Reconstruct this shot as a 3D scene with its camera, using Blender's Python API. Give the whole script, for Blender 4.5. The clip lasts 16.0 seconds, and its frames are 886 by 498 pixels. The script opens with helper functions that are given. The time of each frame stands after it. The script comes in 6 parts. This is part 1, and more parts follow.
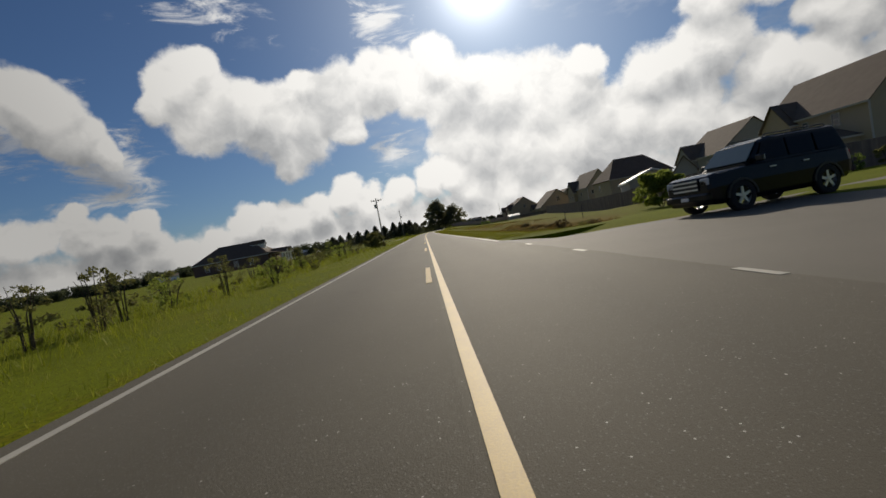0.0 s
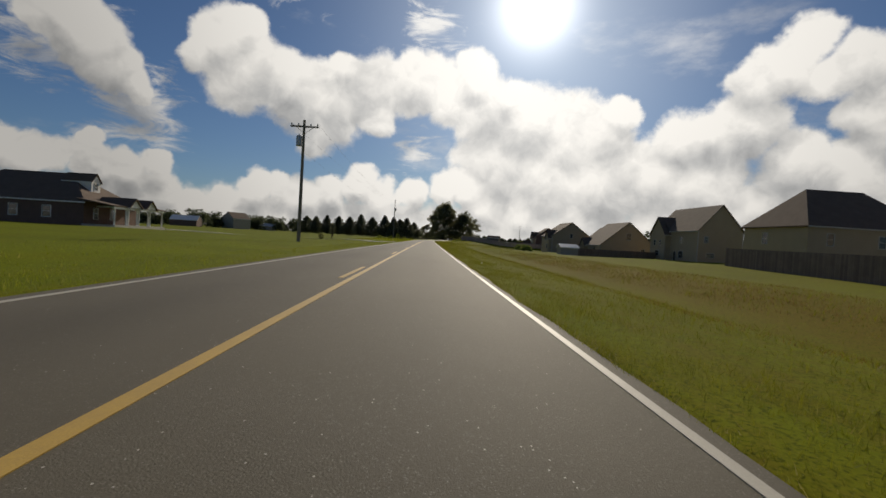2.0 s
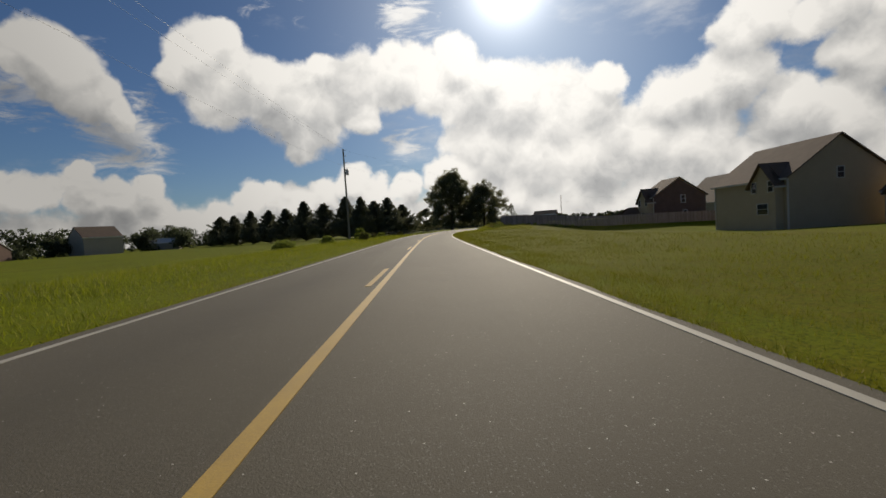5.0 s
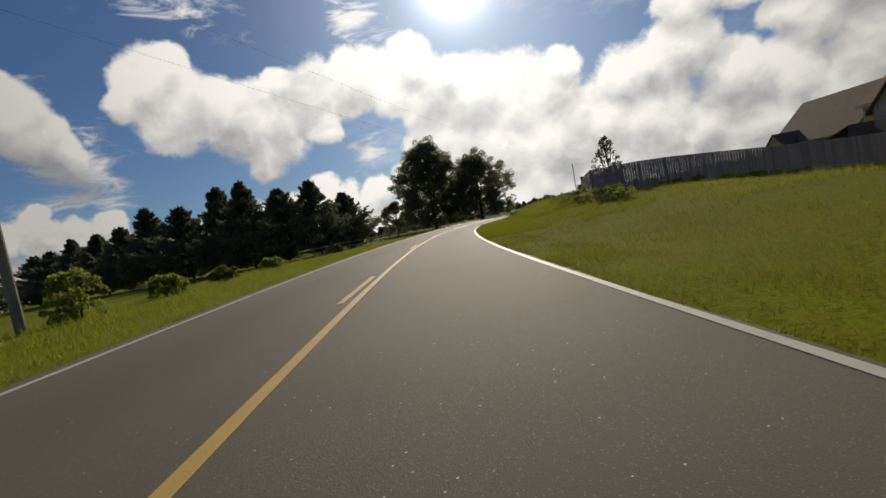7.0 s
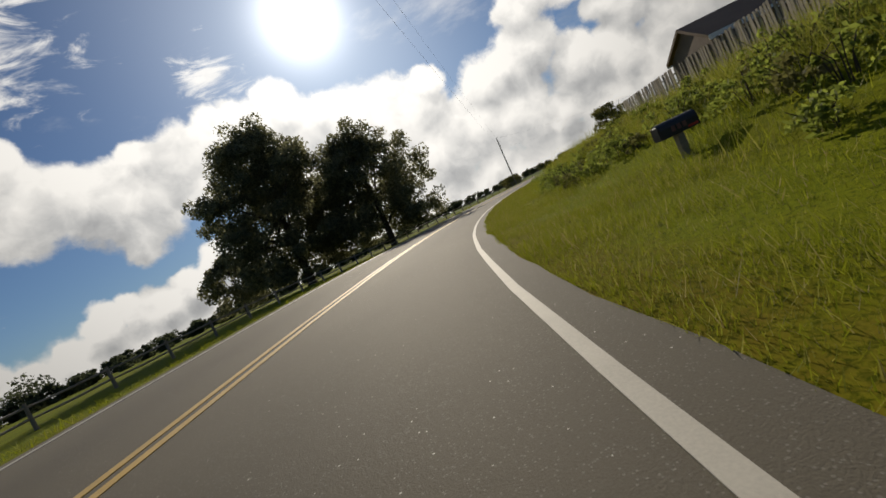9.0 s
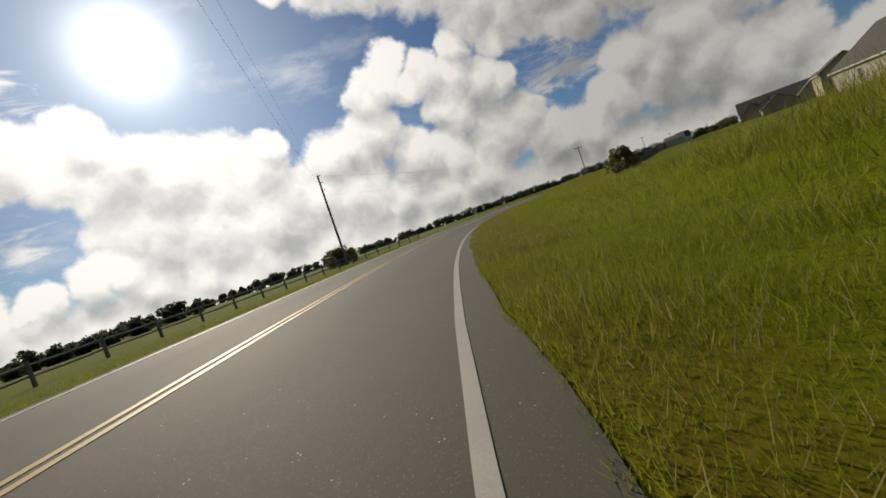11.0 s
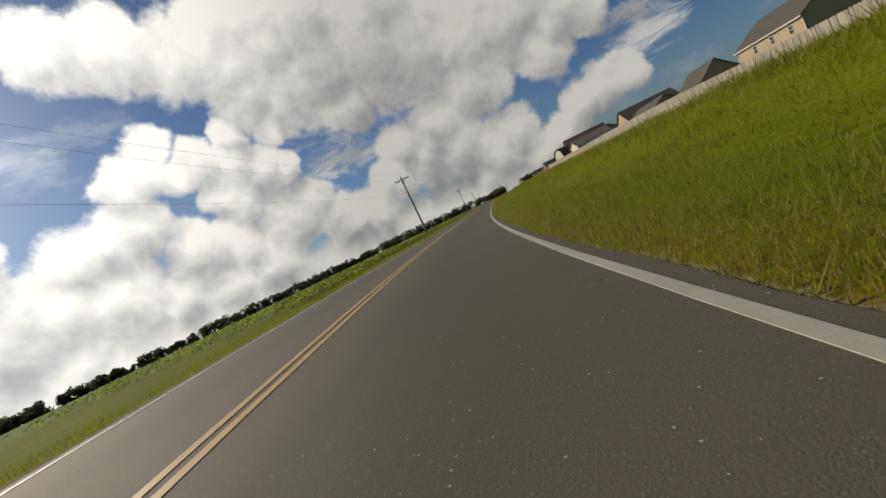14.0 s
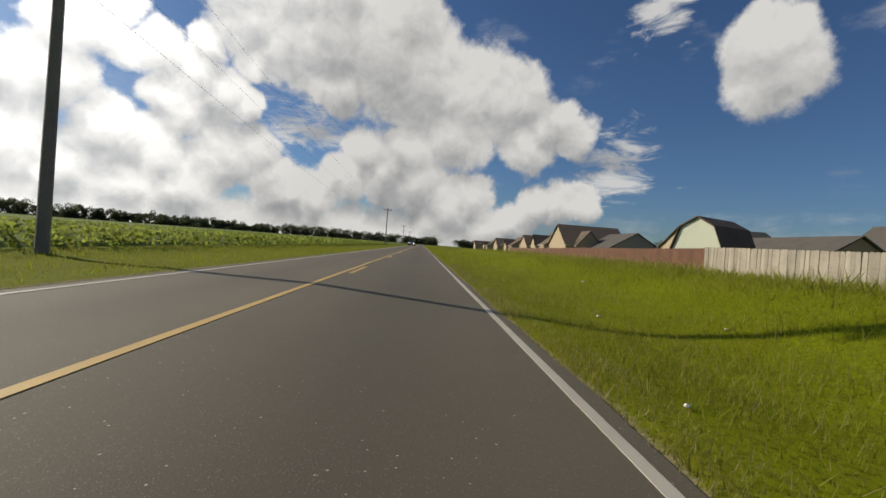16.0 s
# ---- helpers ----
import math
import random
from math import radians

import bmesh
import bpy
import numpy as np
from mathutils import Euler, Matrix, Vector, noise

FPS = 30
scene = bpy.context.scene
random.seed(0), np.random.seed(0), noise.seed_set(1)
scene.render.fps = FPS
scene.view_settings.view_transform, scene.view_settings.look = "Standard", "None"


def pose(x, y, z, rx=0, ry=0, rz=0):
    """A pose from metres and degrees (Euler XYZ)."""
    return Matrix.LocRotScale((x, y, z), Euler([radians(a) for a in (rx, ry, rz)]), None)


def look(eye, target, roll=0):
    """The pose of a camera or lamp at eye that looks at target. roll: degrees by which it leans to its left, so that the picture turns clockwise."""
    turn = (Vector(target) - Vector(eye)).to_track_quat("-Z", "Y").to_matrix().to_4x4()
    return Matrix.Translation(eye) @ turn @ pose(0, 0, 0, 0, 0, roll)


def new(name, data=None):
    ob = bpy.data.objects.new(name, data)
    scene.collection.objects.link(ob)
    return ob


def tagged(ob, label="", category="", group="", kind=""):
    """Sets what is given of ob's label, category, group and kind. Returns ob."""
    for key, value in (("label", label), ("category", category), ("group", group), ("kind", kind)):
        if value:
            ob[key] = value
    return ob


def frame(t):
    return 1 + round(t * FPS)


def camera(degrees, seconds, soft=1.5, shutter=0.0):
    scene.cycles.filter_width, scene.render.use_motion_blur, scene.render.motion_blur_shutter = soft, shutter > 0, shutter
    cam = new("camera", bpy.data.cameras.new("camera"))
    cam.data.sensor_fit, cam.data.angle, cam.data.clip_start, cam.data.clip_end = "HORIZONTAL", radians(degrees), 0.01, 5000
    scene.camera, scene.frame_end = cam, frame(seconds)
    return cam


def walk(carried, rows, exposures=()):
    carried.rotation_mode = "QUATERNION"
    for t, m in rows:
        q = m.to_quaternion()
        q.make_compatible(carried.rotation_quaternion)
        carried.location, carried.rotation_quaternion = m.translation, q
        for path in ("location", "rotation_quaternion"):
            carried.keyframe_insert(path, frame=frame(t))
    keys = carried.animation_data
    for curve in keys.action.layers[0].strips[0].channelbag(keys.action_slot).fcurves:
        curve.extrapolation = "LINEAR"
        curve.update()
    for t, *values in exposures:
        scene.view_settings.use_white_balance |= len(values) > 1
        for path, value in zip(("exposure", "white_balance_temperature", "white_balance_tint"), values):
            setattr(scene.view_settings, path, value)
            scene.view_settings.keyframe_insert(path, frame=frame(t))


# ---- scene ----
cam = camera(90.0, 16.0, soft=1.6, shutter=0.004)
# seconds, place, yaw to the left, pitch up, roll (all in metres and degrees)
PATH = [
    (0, -0.03, 0.65, 0.83, -2.01, -2.63, -10.50),
    (0.5, 0.43, 15.41, 0.85, -4.90, -2.37, -4.34),
    (1, 1.00, 30.16, 0.85, -4.64, -1.49, 6.24),
    (1.5, 1.36, 44.90, 0.84, -3.41, -1.24, 7.35),
    (2, 1.44, 60.51, 0.83, -2.27, -1.31, 3.38),
    (2.5, 1.36, 75.95, 0.82, -1.81, -1.74, 0.40),
    (3, 1.39, 91.05, 0.82, -1.24, -2.05, -2.25),
    (3.5, 1.39, 105.67, 0.81, -1.39, -2.45, -3.78),
    (4, 1.33, 119.97, 0.82, -1.91, -2.54, -3.64),
    (6.5, 2.01, 185.11, 0.82, -3.55, -3.22, -6.02),
    (7, 2.67, 197.02, 0.78, -4.71, -3.26, -10.96),
    (7.5, 3.83, 208.64, 0.76, -7.80, -3.18, -12.02),
    (8, 5.60, 220.30, 0.71, -9.33, -3.32, -14.67),
    (8.5, 7.86, 232.08, 0.69, -12.38, -3.40, -20.53),
    (9, 10.98, 243.73, 0.58, -16.19, -3.79, -25.32),
    (9.5, 15.05, 255.02, 0.61, -23.67, -3.93, -22.77),
    (11.8, 46.66, 298.20, 0.58, -45.51, -2.85, -23.08),
    (12, 50.18, 301.45, 0.54, -47.28, -2.94, -24.28),
    (12.5, 59.64, 309.33, 0.45, -50.87, -3.09, -26.49),
    (13, 69.74, 316.59, 0.56, -57.04, -2.93, -25.35),
    (13.5, 80.88, 322.91, 0.56, -61.75, -2.81, -26.54),
    (14, 92.84, 328.28, 0.61, -66.70, -3.07, -25.66),
    (14.5, 105.26, 332.94, 0.71, -72.45, -2.02, -18.67),
    (15, 118.43, 336.74, 0.76, -75.86, -1.74, -12.66),
    (15.5, 131.71, 340.21, 0.79, -78.78, -0.75, -3.15),
    (16, 145.20, 343.57, 0.83, -78.24, -0.43, 4.35),
]


def carried_pose(x, y, z, yaw, pitch, roll):
    a, b = radians(yaw), radians(pitch)
    ahead = Vector((-math.sin(a) * math.cos(b), math.cos(a) * math.cos(b), math.sin(b)))
    return look((x, y, z), Vector((x, y, z)) + ahead, roll)


EXPOSURES = [(0.0, -0.65, 6550.0, 10.0), (1.0, -0.65, 6700.0, 10.0), (4.0, -0.65, 6720.0, 10.0), (7.0, -0.55, 6720.0, 10.0), (9.5, -0.5, 6700.0, 10.0), (13.0, -0.55, 6720.0, 10.0),
             (14.2, -0.3, 6700.0, 10.0), (15.0, -0.1, 6550.0, 10.0), (16.0, -0.05, 6550.0, 10.0)]
walk(cam, [(t, carried_pose(*p)) for t, *p in PATH], EXPOSURES)

# ---- light ----
SUN_AZ, SUN_EL = 12.3, 27.6          # degrees clockwise from +y, degrees up
sun_dir = Vector((math.sin(radians(SUN_AZ)) * math.cos(radians(SUN_EL)),
                  math.cos(radians(SUN_AZ)) * math.cos(radians(SUN_EL)), math.sin(radians(SUN_EL))))
sun_data = bpy.data.lights.new("sun", "SUN")
sun_data.energy, sun_data.angle, sun_data.color = 4.6, radians(0.6), (1.0, 0.90, 0.74)
sun = new("sun", sun_data)
sun.matrix_world = look(sun_dir * 100, (0, 0, 0))
world = bpy.data.worlds.new("sky")
scene.world = world
world.use_nodes = True
wt = world.node_tree
wt.nodes.clear()


def wnode(kind, **sets):
    n = wt.nodes.new(kind)
    for key, value in sets.items():
        if key == "op":
            n.operation = value
        else:
            n.inputs[int(key[1:])].default_value = value
    return n


def wjoin(a, out, b, inn):
    wt.links.new(a.outputs[out], b.inputs[inn])


# Cloud heads: degrees clockwise from +y, degrees up, radius in degrees
CLOUDS_A = [(-42.5, 6.6, 1.9), (-40.8, 6.3, 1.9), (-40.7, 17.9, 1.5), (-38.9, 18.8, 2.7), (-38.8, 6.5, 1.8), (-37.2, 17.2, 3.4), (-36.4, 7.7, 1.3), (-36.2, 5.3, 1.9), (-35.0, 15.1, 3.0), (-33.4, 4.9, 2.1), (-33.2, 13.8, 2.1), (-30.8, 6.4, 1.7), (-30.4, 3.8, 2.2), (-27.2, 2.9, 1.9), (-27.1, 18.7, 2.0), (-24.6, 20.2, 3.7), (-24.3, 3.2, 1.7), (-22.8, 22.2, 2.1), (-22.2, 17.7, 4.5), (-20.6, 4.8, 2.1), (-18.1, 5.6, 1.7), (-17.9, 16.6, 4.2), (-15.5, 4.6, 2.4), (-14.4, 12.1, 2.6), (-13.3, 15.4, 5.1), (-12.1, 5.0, 2.3), (-11.2, 19.3, 2.9)]
CLOUDS_B = [(-8.6, 5.8, 2.2), (-8.5, 18.2, 4.4), (-7.1, 15.1, 2.6), (-5.8, 5.1, 2.1), (-2.8, 18.5, 3.6), (-2.2, 5.1, 2.1), (1.5, 17.8, 3.7), (2.2, 5.8, 2.3), (5.1, 6.5, 2.6), (5.1, 19.7, 2.8), (6.6, 16.1, 4.5), (7.3, 4.4, 3.0), (8.7, 9.6, 4.9), (10.5, 17.3, 2.8), (12.2, 14.3, 5.1), (12.3, 3.6, 3.2), (14.4, 8.1, 5.5), (17.1, 12.4, 5.7), (19.8, 3.1, 3.2), (20.7, 13.1, 4.5), (21.1, 7.8, 5.3), (23.2, 15.9, 2.3), (26.7, 2.9, 3.0), (26.7, 8.4, 5.0), (30.1, 11.9, 3.5), (32.4, 7.7, 4.7), (32.8, 12.7, 2.8), (35.9, 13.4, 3.6)]
CLOUDS_C = [(36.5, 17.4, 2.9), (37.5, 4.9, 3.2), (38.6, 19.0, 3.0), (40.0, 20.7, 2.6), (40.6, 8.9, 3.8), (41.7, 17.3, 2.5), (42.0, 3.8, 3.0), (44.2, 18.1, 2.9), (44.8, 8.1, 3.1), (45.6, 13.9, 2.5), (46.0, 4.1, 2.7), (46.4, 28.4, 2.8), (47.4, 12.1, 2.6), (48.0, 4.6, 3.0), (48.1, 17.6, 2.0), (49.2, 20.6, 1.9), (50.4, 15.3, 3.0), (51.1, 30.0, 3.5), (51.2, 8.4, 3.5), (53.4, 14.6, 1.8), (53.7, 24.2, 4.0), (54.6, 19.8, 2.0), (55.0, 9.9, 2.3), (55.8, 7.3, 2.6), (56.5, 28.0, 3.8), (56.9, 5.5, 2.7), (57.5, 22.3, 4.3), (59.1, 5.5, 2.3)]
CLOUDS_D = [(61.7, 4.7, 2.9), (62.7, 23.1, 4.4), (63.4, 28.2, 4.1), (63.7, 18.3, 3.3), (64.5, 7.5, 2.6), (67.7, 11.1, 2.9), (68.2, 22.4, 5.2), (70.4, 8.2, 3.7), (71.1, 27.4, 3.7), (72.9, 11.1, 3.6), (73.4, 20.3, 6.1), (74.8, 7.5, 3.7), (76.3, 3.1, 2.4), (78.6, 5.4, 3.1), (78.8, 14.5, 4.2), (79.7, 18.9, 5.6), (81.3, 6.6, 2.4), (83.1, 3.1, 2.4), (84.1, 17.7, 4.9), (86.7, 18.7, 3.4), (87.1, 3.9, 2.4), (87.5, 13.7, 3.5), (89.3, 6.3, 2.2), (90.1, 16.1, 2.7), (92.1, 6.2, 2.4), (92.3, 16.3, 2.1), (94.1, 14.4, 2.2), (95.5, 6.6, 2.1)]
CLOUDS = CLOUDS_A + CLOUDS_B + CLOUDS_C + CLOUDS_D + [(113, 23, 3.3), (114, 20, 3.8), (126, 21, 2.6), (30, 32, 2.4), (36, 31, 3.9), (42, 30, 3.8), (47, 29, 4.0), (53, 27, 4.2)]
WISPS = [(0, 25, 4.5), (-33, 11, 6), (-39, 16, 6), (-2, 10, 4), (-20, 33, 9), (60, 14, 7), (98, 11, 5), (103, 27, 3.5)]

w_coord = wt.nodes.new("ShaderNodeTexCoord")
w_sky = wt.nodes.new("ShaderNodeTexSky")
w_sky.sky_type, w_sky.sun_disc = "NISHITA", False
w_sky.sun_elevation, w_sky.sun_rotation = radians(SUN_EL), radians(SUN_AZ)
w_sky.air_density, w_sky.dust_density, w_sky.ozone_density = 1.0, 0.6, 1.6
# slow warp that makes the heads ragged
w_warp = wnode("ShaderNodeTexNoise")
w_warp.inputs["Scale"].default_value, w_warp.inputs["Detail"].default_value, w_warp.inputs["Roughness"].default_value = 7.0, 5.0, 0.55
wjoin(w_coord, "Generated", w_warp, "Vector")
w_off = wnode("ShaderNodeVectorMath", op="MULTIPLY_ADD")
w_off.inputs[1].default_value, w_off.inputs[2].default_value = (0.10, 0.10, 0.09), (-0.05, -0.05, -0.045)
wjoin(w_warp, "Color", w_off, 0)
w_dir = wnode("ShaderNodeVectorMath", op="ADD")
wjoin(w_coord, "Generated", w_dir, 0)
wjoin(w_off, 0, w_dir, 1)


def heads(source, blobs):
    """How deep inside the cloud heads a direction lies."""
    last = None
    for az, el, size in blobs:
        a, e = radians(az), radians(el)
        far = wnode("ShaderNodeVectorMath", op="DISTANCE")
        far.inputs[1].default_value = (math.sin(a) * math.cos(e), math.cos(a) * math.cos(e), math.sin(e))
        wjoin(source, 0, far, 0)
        inside = wnode("ShaderNodeMath", op="MULTIPLY_ADD", i1=-1.0 / radians(size * (1.24 if az < 46 else 1.42)), i2=1.0)
        wjoin(far, "Value", inside, 0)
        if last:
            top = wnode("ShaderNodeMath", op="SMOOTH_MAX", i2=0.12)
            wjoin(last, 0, top, 0)
            wjoin(inside, 0, top, 1)
            inside = top
        last = inside
    return last


w_last = heads(w_dir, CLOUDS)
w_above = wnode("ShaderNodeVectorMath", op="ADD")
w_above.inputs[1].default_value = (sun_dir.x * 0.01, sun_dir.y * 0.01, 0.045)
wjoin(w_dir, 0, w_above, 0)
w_under = heads(w_above, CLOUDS)
# fine billows
def billows():
    """Rounded lumps at several sizes."""
    v = wnode("ShaderNodeTexVoronoi")
    v.feature, v.normalize = "F1", True
    v.inputs["Scale"].default_value, v.inputs["Detail"].default_value, v.inputs["Roughness"].default_value, v.inputs["Lacunarity"].default_value = 10.0, 4.0, 0.55, 2.1
    return v


w_fine = billows()
w_curl = wnode("ShaderNodeVectorMath", op="MULTIPLY_ADD")
w_curl.inputs[1].default_value, w_curl.inputs[2].default_value = (0.07, 0.07, 0.07), (-0.035, -0.035, -0.035)
w_curl_n = wnode("ShaderNodeTexNoise")
w_curl_n.inputs["Scale"].default_value, w_curl_n.inputs["Detail"].default_value = 14.0, 5.0
wjoin(w_coord, "Generated", w_curl_n, "Vector")
wjoin(w_curl_n, "Color", w_curl, 0)
w_bent = wnode("ShaderNodeVectorMath", op="ADD")
wjoin(w_coord, "Generated", w_bent, 0)
wjoin(w_curl, 0, w_bent, 1)
wjoin(w_bent, 0, w_fine, "Vector")
w_up = wnode("ShaderNodeVectorMath", op="ADD")
w_up.inputs[1].default_value = (sun_dir.x * 0.012, sun_dir.y * 0.012, 0.022)
wjoin(w_bent, 0, w_up, 0)
w_fine2 = billows()
wjoin(w_up, 0, w_fine2, "Vector")
w_sep = wt.nodes.new("ShaderNodeSeparateXYZ")
wjoin(w_coord, "Generated", w_sep, 0)
w_low = wt.nodes.new("ShaderNodeMapRange")
w_low.inputs["From Min"].default_value, w_low.inputs["From Max"].default_value = 0.0, 0.16
w_low.inputs["To Min"].default_value, w_low.inputs["To Max"].default_value = 0.75, -0.45
wjoin(w_sep, "Z", w_low, "Value")
w_side = wnode("ShaderNodeVectorMath", op="DOT_PRODUCT")
w_side.inputs[1].default_value = (0.906, -0.42, 0.0)
wjoin(w_coord, "Generated", w_side, 0)
w_open = wt.nodes.new("ShaderNodeMapRange")
w_open.interpolation_type = "SMOOTHSTEP"
w_open.inputs["From Min"].default_value, w_open.inputs["From Max"].default_value, w_open.inputs["To Max"].default_value = 0.74, 0.97, 1.1
wjoin(w_side, "Value", w_open, "Value")
w_lower = wnode("ShaderNodeMath", op="SUBTRACT")
wjoin(w_low, 0, w_lower, 0)
wjoin(w_open, 0, w_lower, 1)
w_low = w_lower
w_all = wnode("ShaderNodeMath", op="SMOOTH_MAX", i2=0.15)
wjoin(w_last, 0, w_all, 0)
wjoin(w_low, 0, w_all, 1)
w_last = w_all
w_soft = wnode("ShaderNodeTexNoise")
w_soft.inputs["Scale"].default_value, w_soft.inputs["Detail"].default_value, w_soft.inputs["Roughness"].default_value = 13.0, 9.0, 0.62
wjoin(w_coord, "Generated", w_soft, "Vector")
w_dens0 = wnode("ShaderNodeMath", op="MULTIPLY_ADD", i1=0.75, i2=-0.46)
wjoin(w_soft, "Fac", w_dens0, 0)
w_dens1 = wnode("ShaderNodeMath", op="MULTIPLY_ADD", i1=-0.42)
wjoin(w_fine, "Distance", w_dens1, 0)
wjoin(w_last, 0, w_dens1, 2)
w_dens = wnode("ShaderNodeMath", op="ADD")
wjoin(w_dens0, 0, w_dens, 0)
wjoin(w_dens1, 0, w_dens, 1)
w_alpha = wt.nodes.new("ShaderNodeMapRange")
w_alpha.interpolation_type = "SMOOTHSTEP"
w_alpha.inputs["From Min"].default_value, w_alpha.inputs["From Max"].default_value = -0.17, 0.10
wjoin(w_dens, 0, w_alpha, "Value")
# thin scattered cloud elsewhere
w_thin = wnode("ShaderNodeTexNoise")
w_thin.inputs["Scale"].default_value, w_thin.inputs["Detail"].default_value, w_thin.inputs["Roughness"].default_value = 3.2, 7.0, 0.6
w_flat = wnode("ShaderNodeVectorMath", op="MULTIPLY")
w_flat.inputs[1].default_value = (1.0, 1.0, 2.6)
wjoin(w_coord, "Generated", w_flat, 0)
wjoin(w_flat, 0, w_thin, "Vector")
w_thin_a = wt.nodes.new("ShaderNodeMapRange")
w_thin_a.interpolation_type = "SMOOTHSTEP"
w_thin_a.inputs["From Min"].default_value, w_thin_a.inputs["From Max"].default_value = 0.56, 0.76
w_thin_a.inputs["To Max"].default_value = 0.4
wjoin(w_thin, "Fac", w_thin_a, "Value")
# combed wisps of high cloud
w_where = heads(w_dir, WISPS)
w_comb = wnode("ShaderNodeTexNoise")
w_comb.inputs["Scale"].default_value, w_comb.inputs["Detail"].default_value, w_comb.inputs["Roughness"].default_value, w_comb.inputs["Distortion"].default_value = 9.0, 9.0, 0.66, 0.7
w_stretch = wnode("ShaderNodeVectorMath", op="MULTIPLY")
w_stretch.inputs[1].default_value = (1.0, 1.0, 3.4)
wjoin(w_coord, "Generated", w_stretch, 0)
wjoin(w_stretch, 0, w_comb, "Vector")
w_wisp = wnode("ShaderNodeMath", op="MULTIPLY_ADD", i1=0.34)
wjoin(w_where, 0, w_wisp, 0)
wjoin(w_comb, "Fac", w_wisp, 2)
w_wisp_a = wt.nodes.new("ShaderNodeMapRange")
w_wisp_a.interpolation_type = "SMOOTHSTEP"
w_wisp_a.inputs["From Min"].default_value, w_wisp_a.inputs["From Max"].default_value, w_wisp_a.inputs["To Max"].default_value = 0.62, 0.86, 0.85
wjoin(w_wisp, 0, w_wisp_a, "Value")
w_high = wnode("ShaderNodeMath", op="MAXIMUM")
wjoin(w_thin_a, 0, w_high, 0)
wjoin(w_wisp_a, 0, w_high, 1)
w_thin_a = w_high
w_cover = wnode("ShaderNodeMath", op="MAXIMUM")
wjoin(w_alpha, 0, w_cover, 0)
wjoin(w_thin_a, 0, w_cover, 1)
# relief of the billows, lit from the sun's side
w_rel = wnode("ShaderNodeMath", op="SUBTRACT")
wjoin(w_fine2, "Distance", w_rel, 0)
wjoin(w_fine, "Distance", w_rel, 1)
w_lit = wnode("ShaderNodeMath", op="MULTIPLY_ADD", i1=1.0, i2=0.90)
wjoin(w_rel, 0, w_lit, 0)
# thick cores are greyer
w_thick = wt.nodes.new("ShaderNodeMapRange")
w_thick.inputs["From Min"].default_value, w_thick.inputs["From Max"].default_value = -0.40, 0.50
w_thick.inputs["To Min"].default_value, w_thick.inputs["To Max"].default_value = 0.12, -0.52
w_shade = wnode("ShaderNodeMath", op="SUBTRACT")
wjoin(w_under, 0, w_shade, 0)
wjoin(w_last, 0, w_shade, 1)
w_shade2 = wnode("ShaderNodeMath", op="MULTIPLY_ADD", i1=0.22)
wjoin(w_dens0, 0, w_shade2, 0)
wjoin(w_shade, 0, w_shade2, 2)
# broad grey patches and greyer cores
w_blot = wnode("ShaderNodeTexNoise")
w_blot.inputs["Scale"].default_value, w_blot.inputs["Detail"].default_value, w_blot.inputs["Roughness"].default_value = 6.0, 3.0, 0.5
wjoin(w_bent, 0, w_blot, "Vector")
w_patch = wnode("ShaderNodeMath", op="MULTIPLY_ADD", i1=1.3, i2=-0.66)
wjoin(w_blot, "Fac", w_patch, 0)
w_core = wnode("ShaderNodeMath", op="MULTIPLY_ADD", i1=0.22)
wjoin(w_last, 0, w_core, 0)
wjoin(w_patch, 0, w_core, 2)
w_grey = wnode("ShaderNodeMath", op="ADD")
wjoin(w_shade2, 0, w_grey, 0)
wjoin(w_core, 0, w_grey, 1)
wjoin(w_grey, 0, w_thick, "Value")
w_bright = wnode("ShaderNodeMath", op="ADD")
wjoin(w_lit, 0, w_bright, 0)
wjoin(w_thick, 0, w_bright, 1)
# nearness to the sun
w_dot = wnode("ShaderNodeVectorMath", op="DOT_PRODUCT")
w_dot.inputs[1].default_value = sun_dir
wjoin(w_coord, "Generated", w_dot, 0)
w_near = wt.nodes.new("ShaderNodeMapRange")
w_near.interpolation_type = "SMOOTHSTEP"
w_near.inputs["From Min"].default_value, w_near.inputs["From Max"].default_value = 0.62, 0.98
w_near.inputs["To Min"].default_value, w_near.inputs["To Max"].default_value = 0.77, 1.6
wjoin(w_dot, "Value", w_near, "Value")
w_ramp = wt.nodes.new("ShaderNodeValToRGB")
w_ramp.color_ramp.elements[0].position, w_ramp.color_ramp.elements[0].color = 0.10, (0.27, 0.28, 0.295, 1)
w_ramp.color_ramp.elements[1].position, w_ramp.color_ramp.elements[1].color = 0.95, (0.90, 0.885, 0.85, 1)
mid = w_ramp.color_ramp.elements.new(0.5)
mid.color = (0.52, 0.525, 0.525, 1)
wjoin(w_bright, 0, w_ramp, "Fac")
w_cloud = wnode("ShaderNodeVectorMath", op="SCALE")
wjoin(w_ramp, 0, w_cloud, 0)
wjoin(w_near, 0, w_cloud, "Scale")
# the sun's glare and its wide aureole
def aureole(power, amount):
    up = wnode("ShaderNodeMath", op="MAXIMUM", i1=0.0)
    wjoin(w_dot, "Value", up, 0)
    fall = wnode("ShaderNodeMath", op="POWER", i1=power)
    wjoin(up, 0, fall, 0)
    scaled = wnode("ShaderNodeMath", op="MULTIPLY", i1=amount)
    wjoin(fall, 0, scaled, 0)
    return scaled


